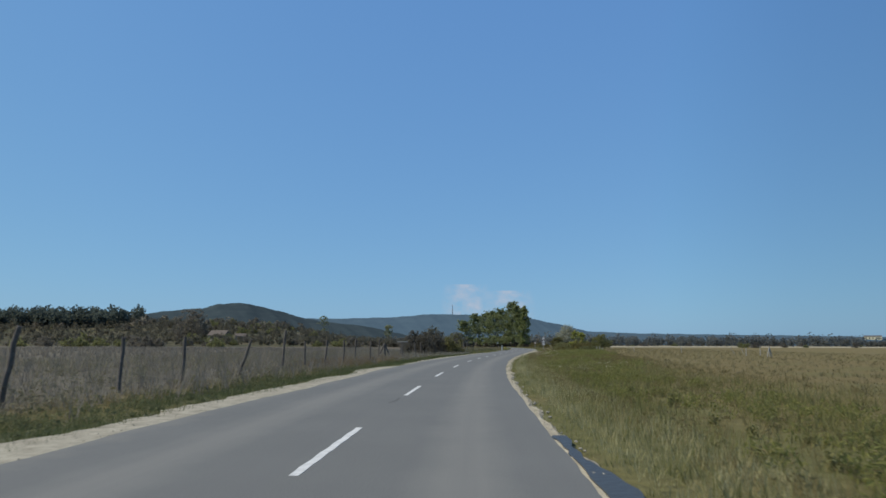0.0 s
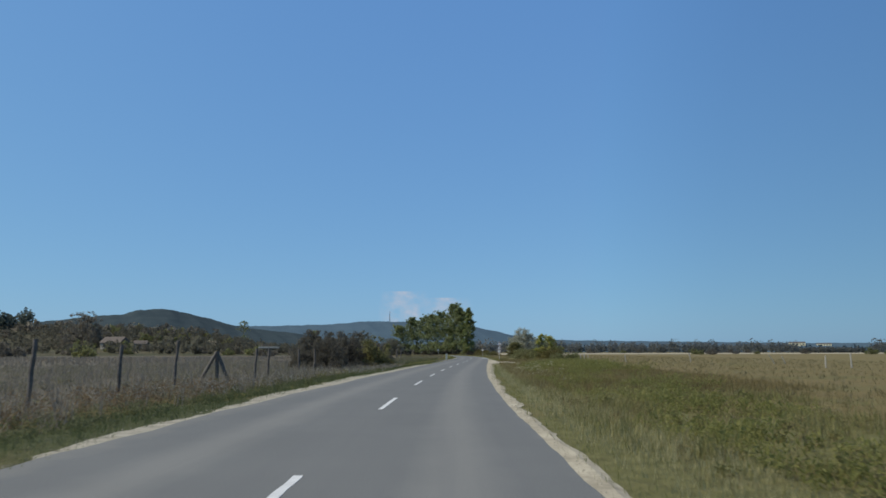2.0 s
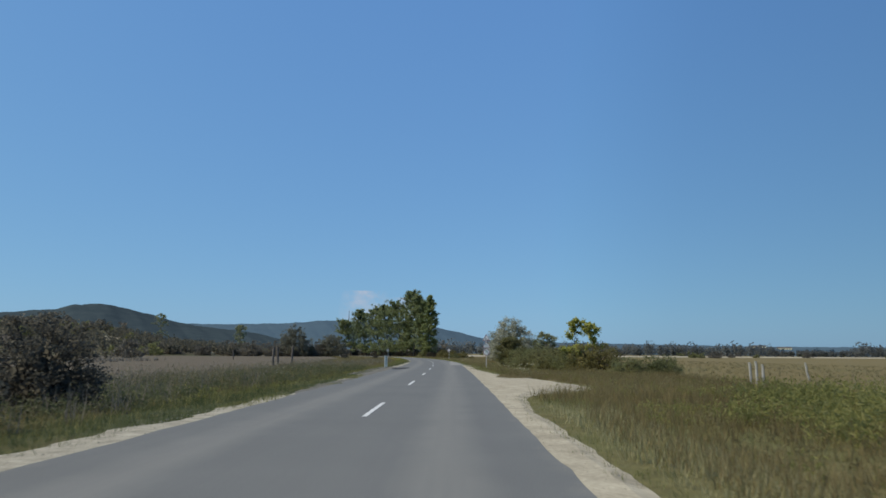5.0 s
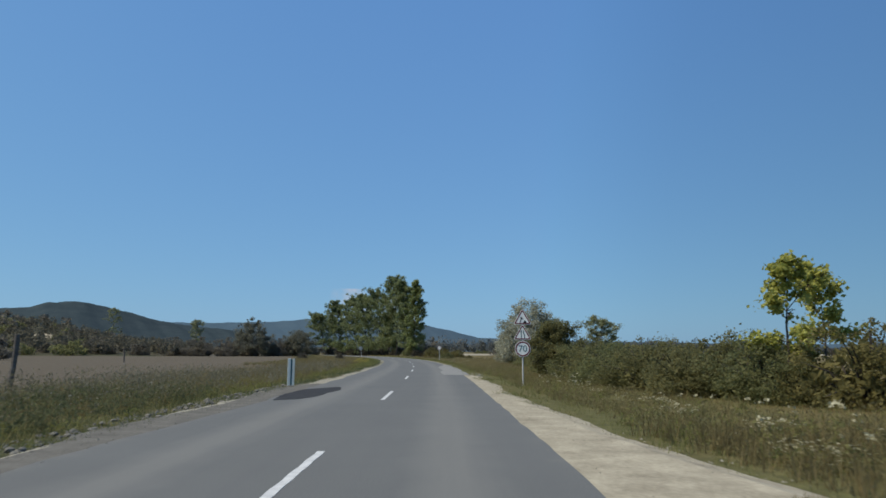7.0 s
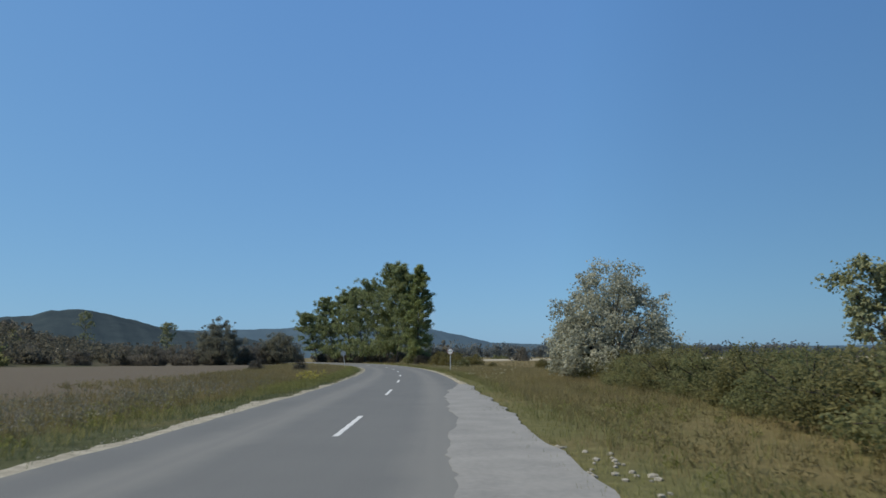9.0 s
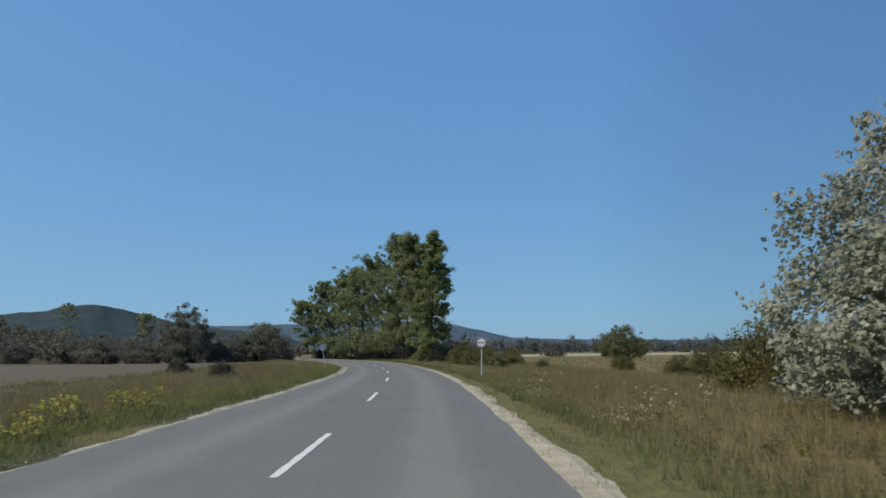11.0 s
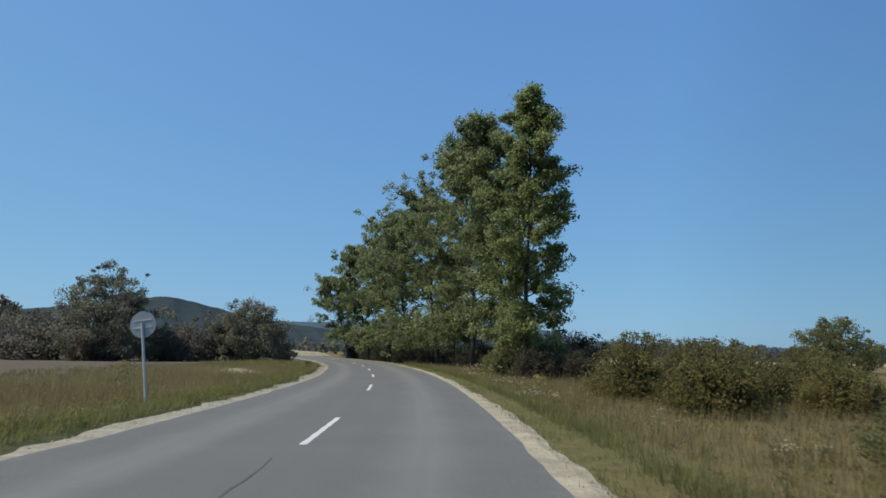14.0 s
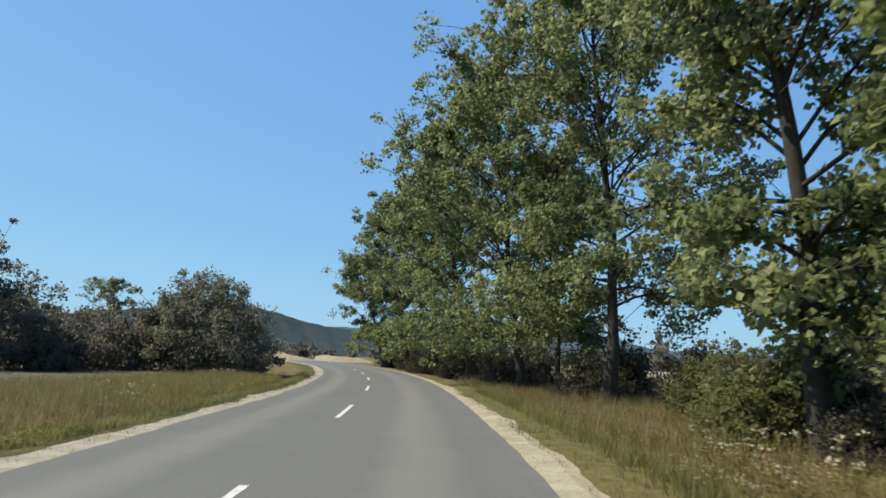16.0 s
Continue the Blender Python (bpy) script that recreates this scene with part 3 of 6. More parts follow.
# broken centre line
for k, y0 in enumerate([-5.0, 7.1, 18.0, 28.5, 39.8, 52.3, 64.0, 73.9, 84.6, 95.5, 108.2, 122.2, 134.9, 148.5, 162.6, 175.1, 187.7, 199.4, 211.0, 224.3, 237.1, 250.0, 263.6, 275.6, 287.5, 299.6, 311.6, 323.6, 335.6]):
    my = np.arange(y0, y0 + 4.05, 0.25)
    line = ribbon("lane_marking", my, -0.053 + wave(my, k, (0.9, 0.008)), 0.053 + wave(my, k + 3, (0.8, 0.006)), 0.004, M_PAINT, cols=2, thick=0.012)
    tagged(line, "worn white centre line dash on the asphalt", "road marking", "broken centre line", "structure")

# ---------------------------------------------------------------- hills and distance


def ridge(name, profile, distance, depth, mat, label, base=-3.0):
    """A long hill whose skyline has the given heights (bearing in degrees to the right of +y, height in metres)."""
    az = np.radians(np.arange(profile[0][0], profile[-1][0] + 0.01, 0.12))
    hs = np.interp(np.degrees(az), [p[0] for p in profile], [p[1] for p in profile])
    k = np.hanning(7)
    hs = np.convolve(np.pad(hs, 3, mode="edge"), k / k.sum(), mode="valid")
    steps = np.linspace(-1, 1, 41)
    rr = distance + steps[None] * depth + 0 * az[:, None]
    z = base + (hs[:, None] - base) * (np.cos(steps * np.pi / 2) ** 1.3)[None]
    z = z + 0.006 * hs.max() * (wave(np.degrees(az)[:, None] + 3 * steps[None], 1.0, (1.9, 1.0), (0.83, 0.6), (0.41, 0.4)) + wave(steps[None] * 7 + np.degrees(az)[:, None], 4.0, (1.3, 0.8), (0.6, 0.5))) * (np.abs(steps) < 0.99)
    v = np.stack([np.sin(az)[:, None] * rr, np.cos(az)[:, None] * rr, z], -1)
    n, c = v.shape[:2]
    i, j = np.meshgrid(np.arange(n - 1), np.arange(c - 1), indexing="ij")
    f = np.stack([i * c + j, (i + 1) * c + j, (i + 1) * c + j + 1, i * c + j + 1], -1).reshape(-1, 4)
    return tagged(part(name, fast_mesh(name, v.reshape(-1, 3), f), mat, smooth=True), label, "hill", kind="structure")


HILL = [(-42, 6), (-33, 24), (-26, 47), (-21.2, 63), (-19.4, 67), (-18.4, 75), (-17.4, 77), (-16.8, 78), (-16.0, 77), (-15.2, 72), (-13.8, 65), (-11.3, 49), (-9.6, 43), (-6.5, 36), (-3, 18)]
ridge("hill", HILL, 1370, 420, M_HILL_NEAR, "rounded hill covered in dark woodland, tinted blue-grey for haze")
ridge("far_hill", [(-60, 60), (-30, 95), (-22, 97), (-9, 98), (-4, 106), (-1, 119), (2, 117), (5, 111), (7.3, 103), (10, 76), (12, 52), (16, 44), (25, 37), (33, 30), (60, 25)], 2700, 600, M_HILL_FAR, "long low wooded ridge, distance haze painted in as blue")


def cloud_material():
    """Thin white vapour that glows in place of sunlight: dense in the middle, frayed and see-through outwards."""
    m, nt, bs = material("cloud")
    t = nt.nodes.new("ShaderNodeTexCoord")
    ctr = nt.nodes.new("ShaderNodeMapping")
    ctr.inputs["Location"].default_value, ctr.inputs["Scale"].default_value = (-1, -0.5, 0), (2, 1, 1)
    nt.links.new(t.outputs["UV"], ctr.inputs[0])
    g = nt.nodes.new("ShaderNodeTexGradient")
    g.gradient_type = "SPHERICAL"
    nt.links.new(ctr.outputs[0], g.inputs[0])
    n = noise_tex(nt, 3.2, 6, t.outputs["UV"], 0.6)
    a = calc(nt, "MULTIPLY", span(nt, n, 0.36, 0.66), span(nt, g.outputs["Fac"], 0.0, 0.55))
    em = node(nt, "ShaderNodeEmission", Color=(0.45, 0.50, 0.60, 1), Strength=1.0)
    tr = nt.nodes.new("ShaderNodeBsdfTransparent")
    mx = nt.nodes.new("ShaderNodeMixShader")
    nt.links.new(calc(nt, "MULTIPLY", a, 0.75), mx.inputs[0])
    nt.links.new(tr.outputs[0], mx.inputs[1])
    nt.links.new(em.outputs[0], mx.inputs[2])
    nt.links.new(mx.outputs[0], nt.nodes["Material Output"].inputs[0])
    return m


def cloud(bearing, low, high, width):
    """A far cloud as one flat upright glowing sheet, by its bearing, heights and width in metres."""
    d, a = 4300.0, radians(bearing)
    c, r = Vector((math.sin(a) * d, math.cos(a) * d, 0)), Vector((math.cos(a), -math.sin(a), 0))
    bm = bmesh.new()
    uv = bm.loops.layers.uv.new("uv")
    f = bm.faces.new([bm.verts.new(c + r * (u - 0.5) * width + Vector((0, 0, low + (high - low) * v))) for u, v in ((0, 0), (1, 0), (1, 1), (0, 1))])
    for l, q in zip(f.loops, ((0, 0), (1, 0), (1, 1), (0, 1))):
        l[uv].uv = q
    return tagged(part("cloud_backdrop", bm, M_CLOUD), "small thin white cloud low over the ridge, a flat glowing sheet", "cloud", kind="structure")


M_CLOUD = cloud_material()
cloud(2.0, 120, 380, 330)
cloud(5.6, 110, 340, 340)

def rise(x, y):
    """Height of the scrubby slope that climbs behind the fields west of the road."""
    def ease(q):
        q = np.clip(q, 0, 1)
        return q * q * (3 - 2 * q)
    x, y = np.asarray(x, float), np.asarray(y, float)
    return 15.0 * ease((y - 288) / 190) * ease((middle(np.clip(y, -60, 560)) - 30 - x) / 55) * (1 + 0.12 * np.sin(x * 0.021) * np.sin(y * 0.017 + 1))


def slope_material():
    m, nt, bs = material("scrubby_slope")
    p = place_coord(nt)
    fine, mid, big = noise_tex(nt, 1.2, 6, p, 0.7), noise_tex(nt, 0.06, 5, p), noise_tex(nt, 0.015, 3, p)
    olive = ramp(nt, fine, (0.3, (0.05, 0.052, 0.030)), (0.7, (0.092, 0.09, 0.052)))
    straw = ramp(nt, fine, (0.3, (0.08, 0.070, 0.044)), (0.7, (0.13, 0.112, 0.07)))
    col = mix(nt, span(nt, mid, 0.42, 0.6), olive, straw)
    col = mix(nt, span(nt, big, 0.45, 0.6, 0, 0.6), col, (0.07, 0.066, 0.045))
    nt.links.new(col, bs.inputs["Base Color"])
    bs.inputs["Roughness"].default_value, bs.inputs["Specular IOR Level"].default_value = 0.95, 0.1
    bump(nt, bs, fine, 0.9, 0.5)
    return m


M_SLOPE = slope_material()
qx, qy = np.meshgrid(np.arange(-560, 30, 7.0), np.arange(284, 900, 7.0), indexing="ij")
qz = rise(qx, qy)
qz = np.where(qz < 0.03, -0.35, qz - 0.12) * np.interp(qy, [284, 620, 895], [1, 1, 0.1])
n, c = qx.shape
i, j = np.meshgrid(np.arange(n - 1), np.arange(c - 1), indexing="ij")
qf = np.stack([i * c + j, (i + 1) * c + j, (i + 1) * c + j + 1, i * c + j + 1], -1).reshape(-1, 4)
tagged(part("scrub_slope", fast_mesh("scrub_slope", np.stack([qx, qy, qz], -1).reshape(-1, 3), qf), M_SLOPE, smooth=True), "gentle olive-brown slope rising behind the fields", "ground", kind="structure")

# a pale dirt track along the slope
kx = np.linspace(-82, -34, 60)
ky = 372 + 0.06 * (kx + 90) + 3 * np.sin(kx * 0.05)
kz = rise(kx, ky) + 0.25
kv = np.concatenate([np.stack([kx, ky - 2.2, kz - 0.15], -1), np.stack([kx, ky + 2.2, kz + 0.75], -1), np.stack([kx, ky + 3.2, kz - 1.5], -1), np.stack([kx, ky - 3.2, kz - 1.5], -1)])
ki = np.arange(59)
ki = ki[(np.abs(kx[:-1] + 66) > 3)]
kf = np.concatenate([np.stack([ki, ki + 1, ki + 61, ki + 60], -1), np.stack([ki + 60, ki + 61, ki + 121, ki + 120], -1), np.stack([ki + 180, ki + 181, ki + 1, ki], -1)])
tagged(part("slope_track", fast_mesh("slope_track", kv, kf), M_SAND), "pale dirt track across the scrubby slope", "track", kind="structure")

# ---------------------------------------------------------------- trees and shrubs


def grow(rng, height, spread, bole, limbs, lean=(0.0, 0.0), shape="poplar", trunk_r=0.22):
    """Trunk and limb tubes and the centres of the leaf clumps of one tree, at the origin."""
    steps = 10
    z = np.linspace(0, height * 0.97, steps)
    wob = np.cumsum(rng.normal(0, 0.10, (steps, 2)), 0) * (height / 16)
    wob[0] = 0
    line = np.stack([wob[:, 0] + lean[0] * z, wob[:, 1] + lean[1] * z, z], -1)
    rad = trunk_r * (1 - 0.93 * (z / z[-1]) ** 0.8)
    rad[0] *= 1.35
    trunk = tube(line, rad, 9)
    tubes, clumps = [], []
    golden = 2.39996
    for k in range(limbs):
        f = bole + (0.98 - bole) * ((k + rng.uniform(0, 0.8)) / limbs)
        zb = f * height
        p0 = np.array([np.interp(zb, z, line[:, q]) for q in range(3)])
        g = (f - bole) / (1 - bole)
        if shape == "poplar":
            reach = spread * (0.45 + 0.75 * math.sin(math.pi * min(1, (g * 0.86 + 0.16))) ** 0.8) * (1.0 - 0.35 * g) * min(1.0, 0.42 + 2.4 * (1 - g))
            rise = (rng.uniform(0.3, 0.9) if g > 0.22 else rng.uniform(-0.25, 0.35)) + 0.5 * g
        else:
            reach = spread * (0.75 + 0.35 * math.sin(math.pi * g)) * (1.05 - 0.4 * g)
            rise = rng.uniform(0.1, 0.6) + 0.5 * g
        reach *= rng.uniform(0.65, 1.25)
        th = k * golden + rng.uniform(-0.5, 0.5)
        d = np.array([math.cos(th), math.sin(th), rise])
        ends = p0 + d * reach
        bend = np.array([rng.normal(0, 0.15), rng.normal(0, 0.15), 0.15]) * reach
        t = np.linspace(0, 1, 5)[:, None]
        path = p0 * (1 - t) + ends * t + bend * np.sin(np.pi * t)
        r0 = max(0.016, trunk_r * 0.30 * (1 - 0.75 * f))
        tubes.append(tube(path, np.linspace(r0, 0.012, 5), 5))
        for q in np.linspace(0.35, 1.0, 4):
            c = p0 * (1 - q) + ends * q + bend * math.sin(math.pi * q)
            clumps.append(c + rng.normal(0, 0.12, 3))
            for _ in range(3):
                tw = rng.normal(0, 1, 3) * (0.5, 0.5, 0.4) + d * 0.25
                e = c + tw * reach * 0.32 * rng.uniform(0.5, 1.2)
                tubes.append(tube(np.stack([c, (c + e) / 2 + rng.normal(0, 0.05, 3), e]), [0.02, 0.013, 0.008], 4))
                clumps.append(e)
    return trunk, joined(tubes), np.array(clumps)


def make_tree(at, height, spread, leaf_mat, bark, label, seed, name="tree", bole=0.14, limbs=34, per=42, leaf=0.2, puff=0.42, lean=(0, 0), shape="poplar", trunk_r=0.22, group="", category="tree", thin=0.05):
    rng = np.random.default_rng(seed)
    trunk, limb, clumps = grow(rng, height, spread, bole, limbs, lean, shape, trunk_r)
    e = thing(name, at, label, category, group)
    part("trunk", fast_mesh("trunk", *trunk), bark, e, smooth=True)
    part("branchwork", fast_mesh("branchwork", *limb), bark, e, smooth=True)
    gap = np.sin(clumps[:, 0] * 2.3 + seed) + np.sin(clumps[:, 1] * 2.1 - seed) + np.sin(clumps[:, 2] * 1.7 + 2.0 * seed)
    keep = clumps[(gap > -1.8) & (rng.random(len(clumps)) > thin)]
    crown = tufts(rng, keep, puff * rng.uniform(0.5, 1.35, len(keep)), per, leaf, 1.0)
    part("crown", fast_mesh("crown", *crown), leaf_mat, e)
    return e


def make_shrub(at, height, radius, leaf_mat, label, seed, name="shrub", clumps=46, per=70, leaf=0.11, puff=0.26, sprigs=10, group="", category="shrub", stretch=(1.0, 1.0), loose=1.5):
    """A lumpy bush: stems from the ground, clumps over an uneven dome, sprigs that stand out of it."""
    rng = np.random.default_rng(seed)
    e = thing(name, at, label, category, group)
    tubes, cs = [], []
    lobes = rng.uniform(0.75, 1.15, 7)
    for k in range(clumps + sprigs):
        th = rng.uniform(0, 2 * np.pi)
        el = math.asin(rng.uniform(0.0, 1.0) ** 1.35)
        r = rng.uniform(0.7, 1.0) * lobes[int(th / (2 * np.pi) * 7) % 7]
        if k >= clumps:
            el, r = rng.uniform(0.5, 1.4), rng.uniform(1.0, 1.15)
        c = np.array([math.cos(th) * math.cos(el) * radius * r * stretch[0], math.sin(th) * math.cos(el) * radius * r * stretch[1], 0.10 + height * (0.10 + 0.82 * math.sin(el)) * min(1.05, 0.2 + 0.8 * r)])
        cs.append(c)
        if k % 3 == 0 or k >= clumps:
            foot = np.array([c[0] * 0.18, c[1] * 0.18, 0])
            mid = (foot + c) / 2 + (0, 0, 0.15 * height)
            tubes.append(tube(np.stack([foot, mid, c]), [0.04, 0.025, 0.008], 5))
    cs = np.array(cs)
    sc = np.where(np.arange(len(cs)) < clumps, 1.0, 0.45)
    core = ball(rng, 900 if leaf < 0.3 else 200) * (radius * 0.72 * stretch[0], radius * 0.72 * stretch[1], height * 0.72)
    core[:, 2] = np.abs(core[:, 2])
    rad = 1.45 * puff * sc * rng.uniform(0.65, 1.3, len(cs))
    shell = joined([tufts(rng, cs[:clumps], rad[:clumps], per, leaf, loose), tufts(rng, cs[clumps:], rad[clumps:], max(6, per * 2 // 5), leaf, loose)])
    inner = leaves(rng, core, min(0.4, leaf * 3.2))
    part("branchwork", fast_mesh("branchwork", *joined(tubes)), M_DARKBARK, e, smooth=True)
    part("foliage", fast_mesh("foliage", *joined([shell, inner])), leaf_mat, e)
    return e


def sized(x, y, z, s, turn, tall=1.0):
    return pose(x, y, z, 0, 0, turn) @ Matrix.Diagonal((s, s, s * tall, 1))


GL = -0.16  # level of the verge

# the row of poplars beside the bend
ROW = "poplars beside the bend"
PL = "tall broad-crowned poplar with grey-green glinting leaves"


def poplar(x, y, height, spread, seed, lean=0.0, bole=0.09, r=0.24, per=60, leaf=0.17, limbs=54, puff=0.48, thin=0.10, leaf_mat=M_POPLAR):
    return make_tree((x, y, GL), height, spread, leaf_mat, M_BARK, PL, seed, "poplar_tree", bole, limbs, per, leaf, puff, (lean, 0), "poplar", r, ROW, thin=thin)


poplar(33.2, 278.4, 17.2, 2.05, 11, -0.015, r=0.185, bole=0.10, per=78, leaf=0.155, leaf_mat=M_POPLAR_SUNLIT)
poplar(32.85, 284.8, 17.6, 2.9, 12, -0.105, r=0.23, bole=0.07, limbs=70, per=64, thin=0.06)
poplar(31.2, 297.5, 19.6, 4.1, 13, -0.09, r=0.25, bole=0.17, limbs=66, per=64, puff=0.55)
poplar(28.6, 306.5, 16.4, 4.5, 14, -0.13, bole=0.12, per=60, leaf=0.19, puff=0.5)
poplar(29.9, 302.5, 10.5, 2.6, 19, -0.03, r=0.14, per=44, bole=0.18, limbs=40)
poplar(25.8, 316.0, 16.2, 4.7, 15, -0.17, per=46, leaf=0.22, puff=0.5)
poplar(22.6, 327.0, 15.8, 4.3, 16, -0.14, per=46, leaf=0.22, puff=0.5)
poplar(18.9, 338.0, 16.4, 3.4, 17, -0.17, per=44, leaf=0.23, puff=0.5)
poplar(14.0, 353.0, 13.0, 3.8, 18, -0.30, per=44, leaf=0.23, puff=0.5, bole=0.2)

# single trees
make_shrub((37.2, 204.0, GL), 7.6, 4.2, M_SILVER, "round silver-leaved olive-like tree above the hedge", 21, "silver_tree", 220, 150, 0.15, 0.50, 5, category="tree", loose=0.8)
make_tree((28.6, 147.8, GL), 4.2, 0.85, M_YELLOWGREEN, M_DARKBARK, "young tree with yellow-green leaves rising from a hedge", 22, "young_tree", 0.35, 11, 16, 0.15, 0.24, trunk_r=0.07)
make_tree((30.4, 148.6, GL), 3.9, 0.75, M_YELLOWGREEN, M_DARKBARK, "young tree with yellow-green leaves rising from a hedge", 23, "young_tree", 0.45, 9, 15, 0.15, 0.26, trunk_r=0.06)
make_tree((28.2, 168.0, GL), 2.8, 1.25, M_BROWNHEDGE, M_DARKBARK, "spreading hawthorn bush with bare upper twigs", 24, "hawthorn_tree", 0.06, 34, 44, 0.095, 0.30, shape="round", trunk_r=0.1)
make_tree((36.4, 181.0, GL), 3.7, 1.3, M_PALELEAF, M_DARKBARK, "sparse pale-leaved small tree in a hedge", 25, "small_tree", 0.15, 18, 34, 0.11, 0.28, shape="round", trunk_r=0.09)
make_shrub((74.3, 318.2, -0.1), 6.6, 4.8, M_SHRUB, "solitary round dark green tree in the meadow", 26, "field_tree", 130, 120, 0.2, 0.5, category="tree")
make_shrub((-4.2, 309.0, -0.1), 9.9, 5.6, M_PLUM, "tall dark dense wild plum beside the road", 27, "wild_plum_tree", 190, 150, 0.18, 0.5, 10, category="tree")
make_shrub((5.8, 319.0, -0.1), 7.0, 5.6, M_PLUM, "round dark dense wild plum beside the road", 28, "wild_plum_tree", 190, 150, 0.18, 0.5, 8, category="tree")
make_tree((-29.4, 369.0, float(rise(-29.4, 369)) - 0.1), 11.3, 2.4, M_PALELEAF, M_DARKBARK, "thin pale tree with an open crown", 29, "thin_tree", 0.3, 18, 14, 0.3, 0.5, trunk_r=0.16)
make_shrub((-130.0, 353.0, float(rise(-130, 353)) - 0.2), 17.0, 9.0, M_DARKSHRUB, "broad dark tree beside a farmhouse", 30, "farm_tree", 90, 60, 0.55, 1.1, 8, category="tree")
make_tree((-77.5, 440.0, float(rise(-77.5, 440)) - 0.1), 15.5, 3.2, M_PALELEAF, M_DARKBARK, "thin pale tree with an open crown", 31, "thin_tree", 0.3, 16, 16, 0.3, 0.5, trunk_r=0.16)

# shrubs with a place of their own
HEDGE = "hedge beside the lay-by"
HL = "dense green roadside hedge bush"
hedge_a = make_shrub((28.6, 149.0, GL), 2.0, 1.9, M_SHRUB, HL, 41, "hedge_bush", 84, 84, 0.085, 0.27, group=HEDGE)
hedge_b = make_shrub((29.4, 145.6, GL), 2.5, 2.2, M_AUTUMN, "hedge bush with reddish-brown turning leaves", 42, "hedge_bush", 84, 84, 0.085, 0.27, group=HEDGE)
hedge_c = make_shrub((29.2, 151.0, GL), 2.2, 2.0, M_BROWNHEDGE, "dense olive-brown roadside hedge bush", 43, "hedge_bush", 84, 84, 0.085, 0.27, group=HEDGE)
for k, (y, o, s, src) in enumerate([(149.5, 11.8, 0.85, hedge_a), (153.5, 10.3, 1.0, hedge_c), (157, 10.1, 1.15, hedge_c), (160.5, 9.9, 1.2, hedge_a), (164, 9.8, 1.2, hedge_c), (167.5, 9.8, 1.2, hedge_a), (172.5, 9.6, 1.15, hedge_a), (176, 10.2, 1.05, hedge_c), (179.5, 10.6, 1.0, hedge_a), (183, 11.2, 1.0, hedge_c), (186.5, 11.4, 1.0, hedge_a), (190, 11.2, 0.95, hedge_c), (194, 11.4, 0.95, hedge_a), (198, 12.0, 0.85, hedge_c), (161, 12.2, 1.1, hedge_c), (168, 12.5, 1.15, hedge_a), (201.5, 13.2, 1.0, hedge_b), (204, 12.6, 1.1, hedge_a), (207, 14.6, 1.15, hedge_a), (200, 15.5, 1.2, hedge_c), (175, 13, 1.1, hedge_c), (185, 14, 1.0, hedge_a)]):
    x, yy = across(y, o)
    copy_thing(src, sized(float(x), float(yy), GL, s * 0.95, k * 67.0, 0.86))

for x, y, q in ((28.4, 137.0, 0.68), (30.3, 136.2, 0.75), (31.6, 138.0, 0.6)):
    copy_thing(hedge_a, sized(x, y, GL, q, x * 40.0, 0.95))

THICKET = "thicket beside the fence"
DL = "dark tangled roadside thicket bush"
thick_a = make_shrub((-2.6, 93.5, GL), 3.0, 2.1, M_THICKET, DL, 44, "thicket_bush", 96, 84, 0.105, 0.30, group=THICKET)
thick_b = make_shrub((-0.9, 100.5, GL), 3.5, 2.2, M_THICKET, DL, 45, "thicket_bush", 96, 84, 0.105, 0.30, sprigs=22, group=THICKET)
thick_c = make_shrub((1.2, 97.8, GL), 2.9, 1.8, M_BROWNHEDGE, "olive thicket bush with some turning leaves", 46, "thicket_bush", 66, 84, 0.10, 0.27, group=THICKET)
for k, (x, y, s, src) in enumerate([(-3.6, 96.8, 1.0, thick_b), (-4.3, 92.0, 0.6, thick_a), (1.3, 106.5, 0.85, thick_a), (1.9, 112.5, 0.72, thick_b), (-2.6, 106, 0.9, thick_b), (-1.2, 96.6, 0.8, thick_b), (0.4, 102.5, 0.75, thick_a), (-2.0, 102.5, 0.9, thick_a)]):
    copy_thing(src, sized(x, y, GL, s, 50 + k * 81.0))

BRAMBLE = "low bushes along the verge"
AL = "low bush with olive and rust-coloured leaves"
low_a = make_shrub((35.4, 257.6, GL), 1.9, 1.5, M_AUTUMN, AL, 47, "low_bush", 84, 100, 0.072, 0.27, group=BRAMBLE)
low_b = make_shrub((34.8, 262.8, GL), 2.25, 1.65, M_AUTUMN, AL, 48, "low_bush", 88, 100, 0.072, 0.27, group=BRAMBLE)
# bush whose leaf colour carries the shade under the poplars
shaded_a = make_shrub((35.2, 279.6, GL), 2.5, 1.8, M_SHADED_BUSH, "bush at the foot of the poplars, shade painted dark into its leaves", 49, "low_bush", 84, 62, 0.10, 0.26, 3, group=BRAMBLE)
low_g = make_shrub((33.6, 292.5, GL), 2.3, 1.5, M_SHRUB, "green shrub growing between the poplar trunks", 54, "low_bush", 70, 70, 0.10, 0.27, group=BRAMBLE)
